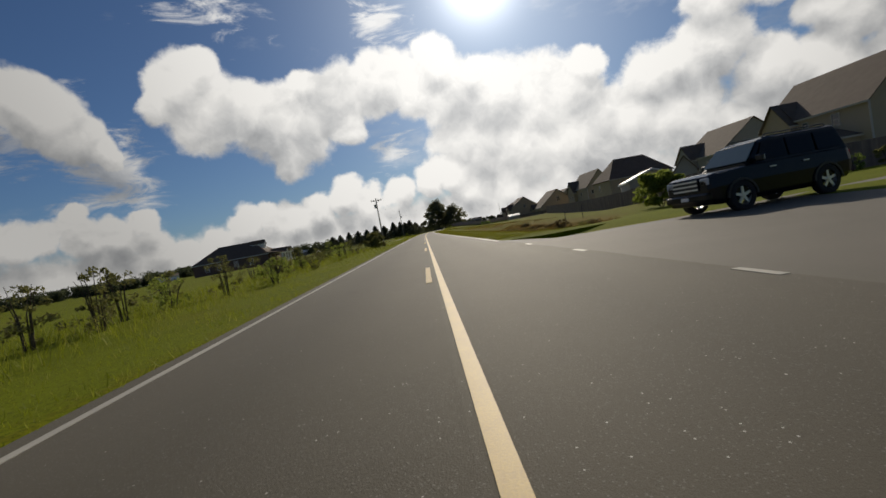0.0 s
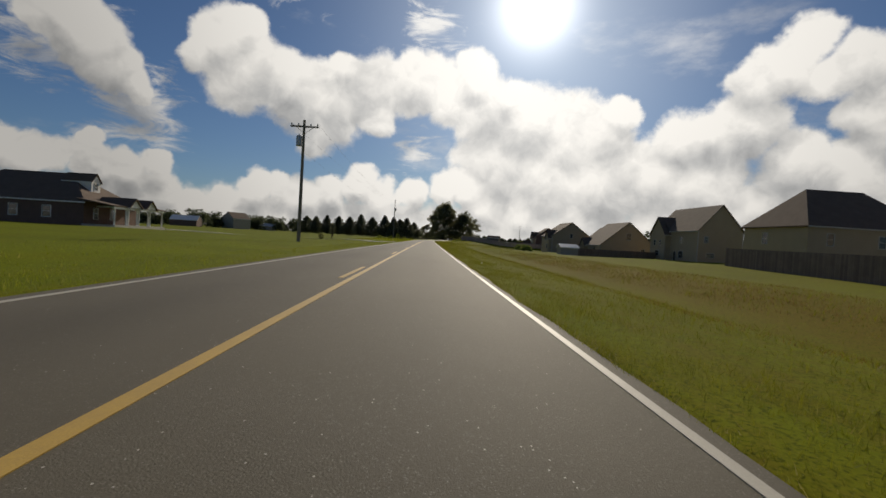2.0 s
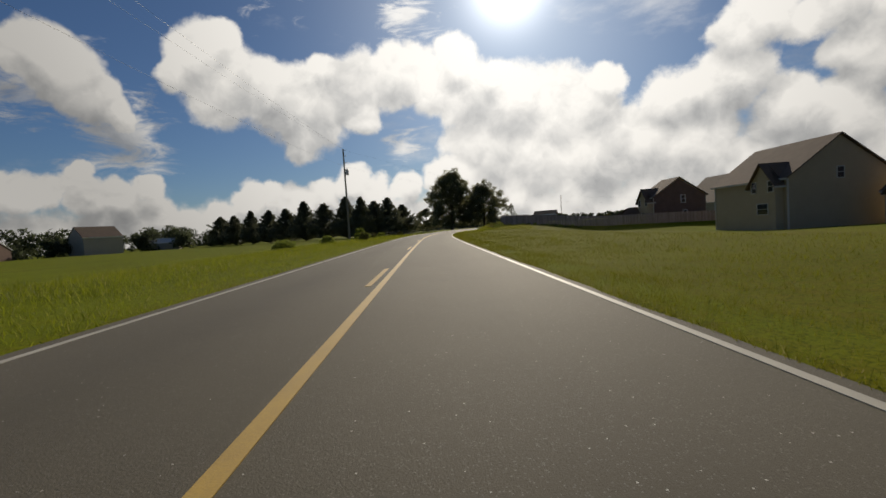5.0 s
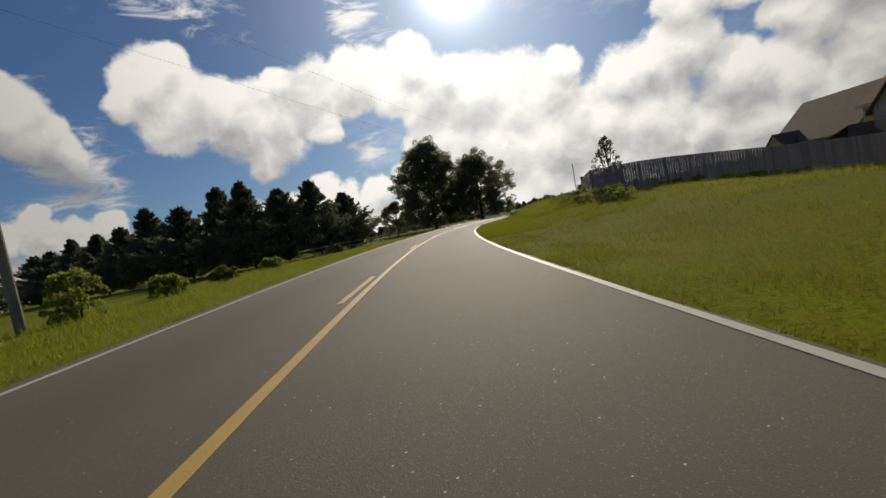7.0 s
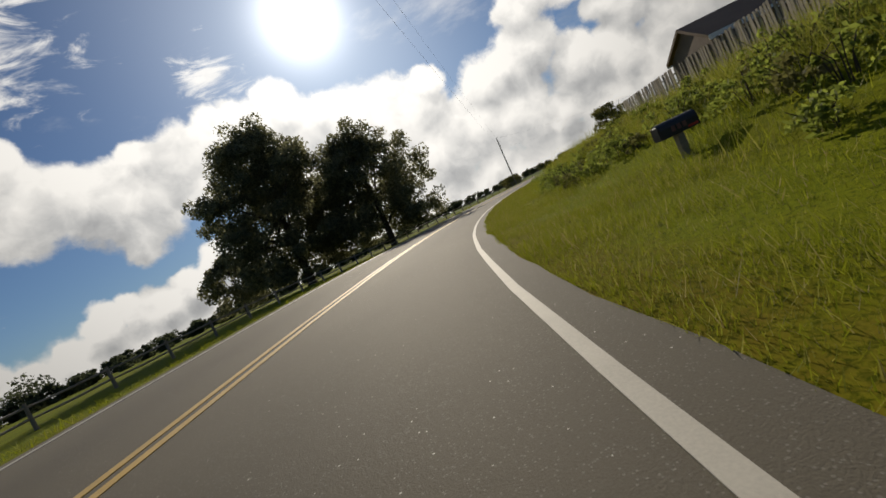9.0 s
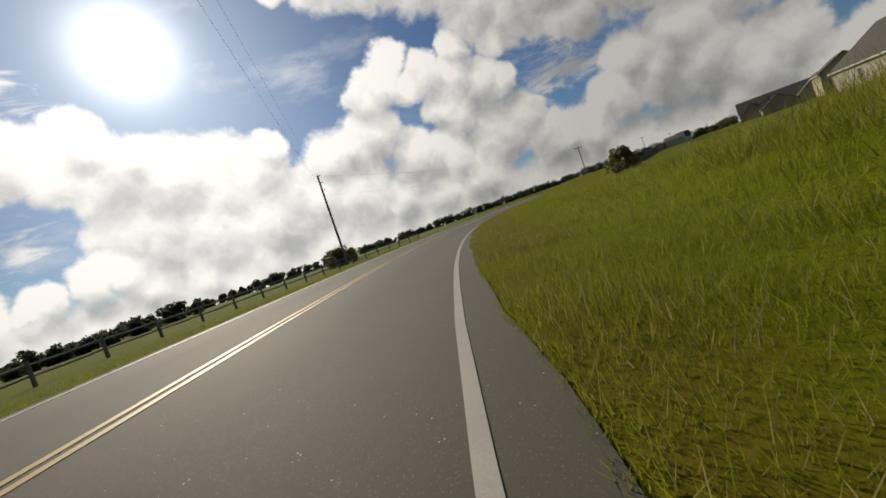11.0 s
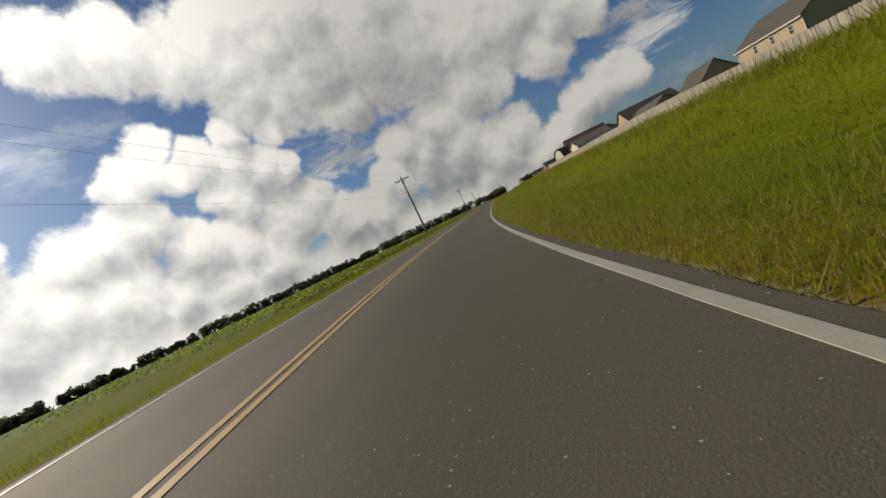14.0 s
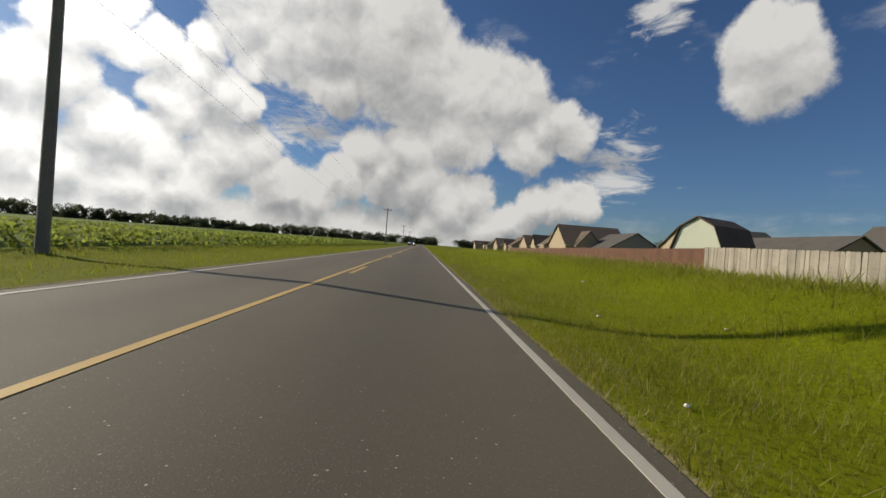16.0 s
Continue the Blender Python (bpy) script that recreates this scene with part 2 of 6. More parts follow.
w_disc, w_halo = aureole(420.0, 1.9), aureole(26.0, 0.30)
w_blue = wt.nodes.new("ShaderNodeMixRGB")
w_blue.blend_type = "MULTIPLY"
w_blue.inputs[0].default_value, w_blue.inputs[2].default_value = 1.0, (0.036, 0.050, 0.069, 1)
wjoin(w_sky, 0, w_blue, 1)
w_mix = wt.nodes.new("ShaderNodeMixRGB")
wjoin(w_cover, 0, w_mix, 0)
wjoin(w_blue, 0, w_mix, 1)
wjoin(w_cloud, 0, w_mix, 2)
w_glow = wt.nodes.new("ShaderNodeMixRGB")
w_glow.blend_type = "ADD"
w_glow.inputs[0].default_value = 1.0
w_sum = wnode("ShaderNodeMath", op="ADD")
wjoin(w_disc, 0, w_sum, 0)
wjoin(w_halo, 0, w_sum, 1)
wjoin(w_mix, 0, w_glow, 1)
wjoin(w_sum, 0, w_glow, 2)
w_bg = wt.nodes.new("ShaderNodeBackground")
w_bg.inputs["Strength"].default_value = 1.0
wjoin(w_glow, 0, w_bg, 0)
w_out = wt.nodes.new("ShaderNodeOutputWorld")
wjoin(w_bg, 0, w_out, 0)


# ---- the road's line: metres along it, curvature ----
BENDS = [(-60, 0.0), (60, 0.0), (85, -0.00027), (110, 0.0), (160, -0.00007), (185, -0.00103), (210, -0.0038), (235, -0.00483), (260, -0.0102), (285, -0.0078),
         (310, -0.0062), (335, -0.0068), (360, -0.0075), (385, -0.0041), (410, 0.0), (1300, 0.0)]
STEP = 4.0
LINE_S = np.arange(-40, 1280, STEP)
_turned = np.cumsum(np.interp(LINE_S, [b[0] for b in BENDS], [b[1] for b in BENDS])) * STEP
_turned -= np.interp(0, LINE_S, _turned)
_lx, _ly = np.cumsum(-np.sin(_turned) * STEP), np.cumsum(np.cos(_turned) * STEP)
_lx -= np.interp(0, LINE_S, _lx)
_ly -= np.interp(0, LINE_S, _ly)
HALF = 2.81                       # centre to the white edge line
PAVED_L = -3.1                    # the asphalt's left edge


def paved_r(s):
    """The asphalt's right edge: narrow before the bend, a little wider in its first half."""
    s = np.asarray(s, float)
    u = np.clip((s - 232) / 22, 0, 1) * np.clip((330 - s) / 25, 0, 1)
    narrow = np.clip((s - 184) / 16, 0, 1) * np.clip((230 - s) / 10, 0, 1)
    return 2.97 + 0.2 * u - 0.075 * narrow + 0.02 * np.sin(s * 0.9) + 0.014 * np.sin(s * 2.3 + 1) + 0.008 * np.sin(s * 5.1)


def curve_at(s):
    return np.interp(s, [b[0] for b in BENDS], [b[1] for b in BENDS])


def heading(s):
    """Turn of the road to the left from +y, in radians."""
    return float(np.interp(s, LINE_S, _turned)) if s > -40 else 0.0


def spot(s, lat, z=0.0):
    """A place beside the road: metres along it, metres to its right."""
    h = np.interp(s, LINE_S, _turned)
    x = np.interp(s, LINE_S, _lx)
    y = np.where(np.asarray(s) < -40, np.asarray(s, float), np.interp(s, LINE_S, _ly))
    x = np.where(np.asarray(s) < -40, 0.0, x)
    return np.stack(np.broadcast_arrays(x + lat * np.cos(h), y + lat * np.sin(h), np.asarray(z, float)), -1)


def smooth(v, a, b):
    u = np.clip((np.asarray(v, float) - a) / (b - a), 0, 1)
    return u * u * (3 - 2 * u)


def crown_z(s, lat):
    """The asphalt's height: crowned on the straight, banked in the bend."""
    k = curve_at(s)
    return 7.07 * k * lat - 0.0264 * np.maximum(0, 1 - np.abs(k) / 0.005) * np.abs(lat)


def near_line(x, y):
    """Metres along the road and to its right of the point on its line nearest to each place."""
    fine = np.arange(-40, 1276, 2.0)
    fx, fy, fh = (np.interp(fine, LINE_S, v) for v in (_lx, _ly, _turned))
    s, lat = np.empty(len(x)), np.empty(len(x))
    for a in range(0, len(x), 4000):
        px, py = x[a:a + 4000], y[a:a + 4000]
        j = ((px[:, None] - fx) ** 2 + (py[:, None] - fy) ** 2).argmin(1)
        dx, dy = px - fx[j], py - fy[j]
        s[a:a + 4000] = fine[j] - np.sin(fh[j]) * dx + np.cos(fh[j]) * dy
        lat[a:a + 4000] = np.cos(fh[j]) * dx + np.sin(fh[j]) * dy
    return s, lat


def rolling(x, y):
    return 0.06 * np.sin(x * 0.11 + 1.0) * np.cos(y * 0.09) + 0.02 * np.sin(x * 0.37 + y * 0.29)


def land_z(s, lat, x, y, sunk=True):
    """Height of the land beside the road."""
    a = np.abs(lat)
    edge = crown_z(s, np.clip(lat, PAVED_L, 3.3))
    right = lat > 0
    # gardens lie lower than the road on the right
    low = 0.9 * smooth(a, 12, 26) * smooth(s, 98, 140) * (1 - smooth(s, 218, 234)) + 0.35 * smooth(a, 12, 20) * (1 - smooth(s, 60, 100))
    low = low + 0.8 * smooth(a, 12, 28) * smooth(s, 172, 200) * (1 - smooth(s, 219, 232))
    low = low * (1 - smooth(a, 45, 95))
    rest = np.where(right, -0.12 - low, -0.08 - 0.3 * smooth(a, 9, 16) * smooth(s, 110, 135) * (1 - smooth(s, 180, 230)))
    rest = np.where(right & (s < 40), -0.13 - 0.04 * smooth(s, 16, 34), rest)
    # shallow ditches
    ditch = np.where(right, (0.34 + 0.22 * (1 - smooth(s, 44, 60))) * np.exp(-((a - 7.8) / 1.7) ** 2) * smooth(s, 19, 25) * (1 - smooth(s, 95, 140)), 0.10 * np.exp(-((a - 6.0) / 1.5) ** 2))
    # bank on the inside of the bend, then a low swell before the fences
    bank = 0.85 * smooth(a, 4.4, 9.5) * smooth(s, 200, 234) * (1 - smooth(s, 285, 325))
    swell = 0.75 * np.exp(-((a - 8.6) / 2.9) ** 2) * smooth(s, 328, 366) * (1 - smooth(s, 470, 520))
    plateau = 0.42 * smooth(a, 8.0, 12.5) * (1 - smooth(a, 17, 26)) * smooth(s, 372, 405) * (1 - smooth(s, 500, 560))
    bank = np.where(right, bank + swell + plateau, 0)
    out = edge + 0.004 - 0.06 * smooth(a, 3.4, 4.6)
    far = rest - ditch + bank + rolling(x, y) * smooth(a, 5, 14)
    w = smooth(a, 3.5, 7.0)
    z = out * (1 - w) + far * w
    # under the asphalt the sheet sinks away softly
    deep = np.minimum(smooth(lat, -7.2, -5.2), 1 - smooth(lat, 5.2, 7.2))
    return z - 0.25 * deep if sunk else z


def verge_z(s, lat):
    p = spot(s, lat)
    return land_z(np.asarray(s, float), np.broadcast_to(lat, np.shape(s)).astype(float), p[:, 0], p[:, 1], False)


def ground_z(x, y):
    s, lat = near_line(np.array([float(x)]), np.array([float(y)]))
    return float(land_z(s, lat, np.array([float(x)]), np.array([float(y)]), False)[0])


def side_spot(s, lat, dz=0.0):
    p = spot(s, lat)
    return Vector((float(p[0]), float(p[1]), ground_z(p[0], p[1]) + dz))



# ---- materials ----
def material(name, base, second=None, rough=0.85, scale=4.0, fine=60.0, amount=0.35, bump=0.3, depth=0.01, metal=0.0, spec=0.5, random_tint=0.0, objects=True):
    """A surface with variation at two scales and a fine relief, in metres."""
    m = bpy.data.materials.new(name)
    m.use_nodes = True
    t = m.node_tree
    bsdf = t.nodes["Principled BSDF"]
    co = t.nodes.new("ShaderNodeTexCoord")
    src = co.outputs["Object"]
    n1, n2 = t.nodes.new("ShaderNodeTexNoise"), t.nodes.new("ShaderNodeTexNoise")
    for n, s_, d in ((n1, scale, 5.0), (n2, fine, 4.0)):
        n.inputs["Scale"].default_value, n.inputs["Detail"].default_value, n.inputs["Roughness"].default_value = s_, d, 0.6
        t.links.new(src, n.inputs["Vector"])
    both = t.nodes.new("ShaderNodeMath")
    both.operation = "ADD"
    t.links.new(n1.outputs["Fac"], both.inputs[0])
    t.links.new(n2.outputs["Fac"], both.inputs[1])
    ramp = t.nodes.new("ShaderNodeMapRange")
    ramp.inputs["From Min"].default_value, ramp.inputs["From Max"].default_value = 0.72, 1.28
    t.links.new(both.outputs[0], ramp.inputs["Value"])
    mix = t.nodes.new("ShaderNodeMixRGB")
    second = second or tuple(c * (1 - amount) for c in base)
    mix.inputs[1].default_value, mix.inputs[2].default_value = (*second, 1), (*base, 1)
    t.links.new(ramp.outputs[0], mix.inputs[0])
    colour = mix.outputs[0]
    if random_tint:
        info = t.nodes.new("ShaderNodeObjectInfo") if objects else t.nodes.new("ShaderNodeNewGeometry")
        hsv = t.nodes.new("ShaderNodeHueSaturation")
        mr = t.nodes.new("ShaderNodeMapRange")
        mr.inputs["To Min"].default_value, mr.inputs["To Max"].default_value = 1 - random_tint, 1 + random_tint
        t.links.new(info.outputs["Random" if objects else "Random Per Island"], mr.inputs["Value"])
        t.links.new(mr.outputs[0], hsv.inputs["Value"])
        t.links.new(colour, hsv.inputs["Color"])
        colour = hsv.outputs[0]
    t.links.new(colour, bsdf.inputs["Base Color"])
    bsdf.inputs["Roughness"].default_value, bsdf.inputs["Metallic"].default_value = rough, metal
    bsdf.inputs["Specular IOR Level"].default_value = spec
    if bump:
        b = t.nodes.new("ShaderNodeBump")
        b.inputs["Strength"].default_value, b.inputs["Distance"].default_value = bump, depth
        t.links.new(both.outputs[0], b.inputs["Height"])
        t.links.new(b.outputs[0], bsdf.inputs["Normal"])
    return m


def asphalt(name, base, second):
    """Worn asphalt: grain, pale stones that double as sparkle, oil-dark lane middles, fine cracks."""
    m = material(name, base, second, spec=0.32, rough=0.76, scale=0.25, fine=120, bump=0.5, depth=0.006)
    t = m.node_tree
    bsdf = t.nodes["Principled BSDF"]
    colour = bsdf.inputs["Base Color"].links[0].from_socket
    co = t.nodes.new("ShaderNodeTexCoord").outputs["Object"]

    def node(kind, **sets):
        n = t.nodes.new(kind)
        for key, value in sets.items():
            n.inputs[key].default_value = value
        return n

    def ranged(src, a, b, c, d):
        r = node("ShaderNodeMapRange", **{"From Min": a, "From Max": b, "To Min": c, "To Max": d})
        t.links.new(src, r.inputs["Value"])
        return r.outputs[0]

    def maths(op, a, b):
        n = t.nodes.new("ShaderNodeMath")
        n.operation = op
        for k, v in enumerate((a, b)):
            if isinstance(v, float):
                n.inputs[k].default_value = v
            else:
                t.links.new(v, n.inputs[k])
        return n.outputs[0]

    def tint(colour, fac, rgb):
        n = t.nodes.new("ShaderNodeMixRGB")
        t.links.new(fac, n.inputs[0])
        t.links.new(colour, n.inputs[1])
        n.inputs[2].default_value = (*rgb, 1)
        return n.outputs[0]

    # lane wear by the distance across the road
    at = t.nodes.new("ShaderNodeAttribute")
    at.attribute_name = "across"
    off = maths("ABSOLUTE", maths("SUBTRACT", maths("ABSOLUTE", at.outputs["Fac"], 0.0), 1.45), 0.0)
    soft = node("ShaderNodeTexNoise", Scale=0.12, Detail=3.0)
    t.links.new(co, soft.inputs["Vector"])
    wear = maths("MULTIPLY", ranged(off, 0.1, 0.9, 0.7, 0.0), soft.outputs["Fac"])
    colour = tint(colour, wear, tuple(c * 0.62 for c in second))
    # pale stones and grit, their colour also standing in for glints
    v = node("ShaderNodeTexVoronoi", Scale=42.0)
    t.links.new(co, v.inputs["Vector"])
    pick = t.nodes.new("ShaderNodeSeparateColor")
    t.links.new(v.outputs["Color"], pick.inputs[0])
    stones = maths("MULTIPLY", maths("LESS_THAN", v.outputs["Distance"], 0.2), maths("GREATER_THAN", pick.outputs[0], 0.972))
    colour = tint(colour, stones, (0.46, 0.43, 0.37))
    v2 = node("ShaderNodeTexVoronoi", Scale=85.0)
    t.links.new(co, v2.inputs["Vector"])
    pick2 = t.nodes.new("ShaderNodeSeparateColor")
    t.links.new(v2.outputs["Color"], pick2.inputs[0])
    grit = maths("MULTIPLY", maths("LESS_THAN", v2.outputs["Distance"], 0.33), maths("GREATER_THAN", pick2.outputs[1], 0.8))
    colour = tint(colour, maths("MULTIPLY", grit, 0.2), (0.34, 0.32, 0.28))
    # cracks
    bend = node("ShaderNodeTexNoise", Scale=1.6, Detail=6.0)
    t.links.new(co, bend.inputs["Vector"])
    add = t.nodes.new("ShaderNodeVectorMath")
    add.operation = "MULTIPLY_ADD"
    add.inputs[1].default_value = (0.8, 0.8, 0.0)
    t.links.new(bend.outputs["Color"], add.inputs[0])
    t.links.new(co, add.inputs[2])
    v3 = node("ShaderNodeTexVoronoi", Scale=0.42)
    v3.feature = "DISTANCE_TO_EDGE"
    t.links.new(add.outputs[0], v3.inputs["Vector"])
    where = node("ShaderNodeTexNoise", Scale=0.14, Detail=2.0)
    t.links.new(co, where.inputs["Vector"])
    crack = maths("MULTIPLY", maths("LESS_THAN", v3.outputs["Distance"], 0.0013), ranged(where.outputs["Fac"], 0.55, 0.66, 0.0, 0.6))
    colour = tint(colour, crack, (0.02, 0.018, 0.015))
    t.links.new(colour, bsdf.inputs["Base Color"])
    # single stones turned to the light
    gl = ranged(maths("MULTIPLY", grit, 1.0), 0.0, 1.0, 0.80, 0.66)
    t.links.new(gl, bsdf.inputs["Roughness"])
    return m


def patchy(m, rgb):
    """Worn brownish places a few metres across."""
    t = m.node_tree
    bsdf = t.nodes["Principled BSDF"]
    co = t.nodes.new("ShaderNodeTexCoord")
    n = t.nodes.new("ShaderNodeTexNoise")
    n.inputs["Scale"].default_value, n.inputs["Detail"].default_value, n.inputs["Roughness"].default_value = 0.22, 7.0, 0.65
    r = t.nodes.new("ShaderNodeMapRange")
    r.inputs["From Min"].default_value, r.inputs["From Max"].default_value, r.inputs["To Max"].default_value = 0.50, 0.74, 0.62
    mix = t.nodes.new("ShaderNodeMixRGB")
    mix.inputs[2].default_value = (*rgb, 1)
    t.links.new(co.outputs["Object"], n.inputs["Vector"])
    t.links.new(n.outputs["Fac"], r.inputs["Value"])
    t.links.new(r.outputs[0], mix.inputs[0])
    t.links.new(bsdf.inputs["Base Color"].links[0].from_socket, mix.inputs[1])
    t.links.new(mix.outputs[0], bsdf.inputs["Base Color"])
    return m


def speckled(m, scale, dark, straw):
    """Turf seen close: the gaps' shade painted as dark specks, and dry blades, a few centimetres apart."""
    t = m.node_tree
    bsdf = t.nodes["Principled BSDF"]
    co = t.nodes.new("ShaderNodeTexCoord")
    colour = bsdf.inputs["Base Color"].links[0].from_socket
    for k, (rgb, lo, hi, share) in enumerate(((dark, 0.50, 0.36, 0.9), (straw, 0.56, 0.70, 0.5))):
        n = t.nodes.new("ShaderNodeTexNoise")
        n.inputs["Scale"].default_value, n.inputs["Detail"].default_value, n.inputs["Roughness"].default_value, n.inputs["Distortion"].default_value = scale * (1 + 0.6 * k), 4.0, 0.7, 0.6
        r = t.nodes.new("ShaderNodeMapRange")
        r.inputs["From Min"].default_value, r.inputs["From Max"].default_value, r.inputs["To Max"].default_value = lo, hi, share
        mix = t.nodes.new("ShaderNodeMixRGB")
        mix.inputs[2].default_value = (*rgb, 1)
        t.links.new(co.outputs["Object"], n.inputs["Vector"])
        t.links.new(n.outputs["Fac"], r.inputs["Value"])
        t.links.new(r.outputs[0], mix.inputs[0])
        t.links.new(colour, mix.inputs[1])
        colour = mix.outputs[0]
    t.links.new(colour, bsdf.inputs["Base Color"])
    return m


def dried(m, brown, soil):
    """Dry turf and bare soil where the mesh carries the amounts 'dry' and 'soil'."""
    t = m.node_tree
    bsdf = t.nodes["Principled BSDF"]
    co = t.nodes.new("ShaderNodeTexCoord")
    colour = bsdf.inputs["Base Color"].links[0].from_socket
    for name, rgb, scale, lo, hi in (("dry", brown, 5.0, 0.75, 1.25), ("soil", soil, 11.0, 1.0, 1.2)):
        at = t.nodes.new("ShaderNodeAttribute")
        at.attribute_name = name
        n = t.nodes.new("ShaderNodeTexNoise")
        n.inputs["Scale"].default_value, n.inputs["Detail"].default_value, n.inputs["Roughness"].default_value = scale, 6.0, 0.7
        add = t.nodes.new("ShaderNodeMath")
        r = t.nodes.new("ShaderNodeMapRange")
        r.inputs["From Min"].default_value, r.inputs["From Max"].default_value, r.inputs["To Max"].default_value = lo, hi, 0.85
        mix = t.nodes.new("ShaderNodeMixRGB")
        mix.inputs[2].default_value = (*rgb, 1)
        t.links.new(co.outputs["Object"], n.inputs["Vector"])
        t.links.new(n.outputs["Fac"], add.inputs[0])
        t.links.new(at.outputs["Fac"], add.inputs[1])
        t.links.new(add.outputs[0], r.inputs["Value"])
        t.links.new(r.outputs[0], mix.inputs[0])
        t.links.new(colour, mix.inputs[1])
        colour = mix.outputs[0]
    t.links.new(colour, bsdf.inputs["Base Color"])
    return m


def leafy(m, share=0.4):
    """Lets light through thin leaves."""
    t = m.node_tree
    bsdf = t.nodes["Principled BSDF"]
    tr = t.nodes.new("ShaderNodeBsdfTranslucent")
    t.links.new(bsdf.inputs["Base Color"].links[0].from_socket, tr.inputs["Color"])
    mix = t.nodes.new("ShaderNodeMixShader")
    mix.inputs[0].default_value = share
    t.links.new(bsdf.outputs[0], mix.inputs[1])
    t.links.new(tr.outputs[0], mix.inputs[2])
    t.links.new(mix.outputs[0], t.nodes["Material Output"].inputs["Surface"])
    return m


ASPHALT = asphalt("asphalt", (0.128, 0.111, 0.078), (0.099, 0.085, 0.058))
SIDE_ASPHALT = material("pale_asphalt", (0.158, 0.138, 0.103), (0.122, 0.106, 0.077), rough=0.8, scale=0.4, fine=150, bump=0.4, depth=0.005)
WHITE_PAINT = material("white_line_paint", (0.50, 0.465, 0.375), (0.40, 0.37, 0.30), rough=0.6, scale=3, fine=90, bump=0.3, depth=0.003)
YELLOW_PAINT = material("yellow_line_paint", (0.55, 0.35, 0.065), (0.43, 0.28, 0.07), rough=0.57, scale=3, fine=90, bump=0.3, depth=0.003)
GRASS_GROUND = material("mown_grass", (0.188, 0.216, 0.005), (0.108, 0.132, 0.003), rough=1.0, scale=0.16, fine=14, bump=0.3, depth=0.008, spec=0.05)
patchy(GRASS_GROUND, (0.175, 0.145, 0.008))
dried(GRASS_GROUND, (0.165, 0.112, 0.014), (0.30, 0.25, 0.15))
speckled(GRASS_GROUND, 26.0, (0.050, 0.062, 0.002), (0.22, 0.195, 0.018))
CONCRETE = material("concrete", (0.46, 0.44, 0.38), (0.36, 0.34, 0.29), rough=0.9, scale=1.0, fine=40)
SIDING_TAN = material("tan_siding", (0.42, 0.335, 0.22), rough=0.8, amount=0.12, scale=0.6, fine=14, bump=0.1)
SIDING_GREY = material("grey_siding", (0.36, 0.33, 0.28), rough=0.8, amount=0.12, scale=0.6, fine=14, bump=0.1)
BRICK_RED = material("brick", (0.17, 0.105, 0.08), rough=0.9, amount=0.3, scale=1.2, fine=20, bump=0.3)
SHINGLE_BROWN = material("brown_shingles", (0.165, 0.122, 0.086), rough=0.9, amount=0.3, scale=1.0, fine=25)
SHINGLE_GREY = material("grey_shingles", (0.105, 0.094, 0.08), rough=0.9, amount=0.3, scale=1.0, fine=25)
SHINGLE_DARK = material("dark_shingles", (0.15, 0.102, 0.07), rough=0.9, amount=0.3, scale=1.0, fine=25)
FENCE_DARK = material("weathered_dark_boards", (0.205, 0.16, 0.13), rough=0.9, amount=0.35, scale=1.5, fine=25, random_tint=0.2)
# purple-grey boards, the haze on their shaded face put into a lighter colour
FENCE_HAZED = material("bleached_purple_grey_boards", (0.37, 0.29, 0.26), (0.28, 0.22, 0.195), rough=0.9, scale=1.5, fine=25, random_tint=0.2)
FENCE_PALE = material("weathered_pale_boards", (0.40, 0.36, 0.29), (0.26, 0.23, 0.18), rough=0.9, scale=1.5, fine=25, random_tint=0.2)
FENCE_GREY = material("weathered_grey_boards", (0.40, 0.345, 0.28), (0.27, 0.23, 0.18), rough=0.9, scale=1.5, fine=25, random_tint=0.25)
FENCE_RED = material("red_stained_boards", (0.34, 0.11, 0.045), (0.22, 0.075, 0.035), rough=0.85, scale=1.5, fine=25, random_tint=0.15)
FENCE_BROWN = material("brown_stained_boards", (0.16, 0.075, 0.04), (0.11, 0.05, 0.03), rough=0.85, scale=1.5, fine=25, random_tint=0.15)
WOOD_GREY = material("grey_pole_wood", (0.27, 0.235, 0.19), (0.18, 0.155, 0.125), rough=0.9, scale=2, fine=30)
BARK = material("bark", (0.09, 0.07, 0.05), rough=0.95, scale=5, fine=40, amount=0.4, bump=0.6, depth=0.02)
LEAF_OAK = leafy(material("oak_leaves", (0.235, 0.23, 0.125), (0.17, 0.17, 0.09), rough=0.65, scale=0.5, fine=4, bump=0, random_tint=0.4, objects=False), 0.72)
LEAF_CONIFER = leafy(material("conifer_needles", (0.155, 0.16, 0.098), (0.11, 0.117, 0.072), rough=0.8, scale=0.5, fine=4, bump=0, random_tint=0.35, objects=False), 0.45)
LEAF_FAR = leafy(material("distant_leaves", (0.10, 0.115, 0.06), (0.065, 0.078, 0.042), rough=0.9, scale=0.2, fine=2, bump=0, random_tint=0.35, objects=False), 0.6)
LEAF_BROWN = leafy(material("withered_leaves", (0.20, 0.145, 0.06), (0.13, 0.095, 0.04), rough=0.9, scale=0.5, fine=4, bump=0, random_tint=0.4, objects=False), 0.35)
LEAF_STRAW = leafy(material("straw_leaves", (0.24, 0.17, 0.07), (0.17, 0.13, 0.05), rough=0.9, scale=0.5, fine=4, bump=0, random_tint=0.3, objects=False), 0.4)
LEAF_WEED = leafy(material("weed_leaves", (0.27, 0.31, 0.06), (0.19, 0.23, 0.04), rough=0.7, scale=0.5, fine=4, bump=0, random_tint=0.35, objects=False), 0.7)
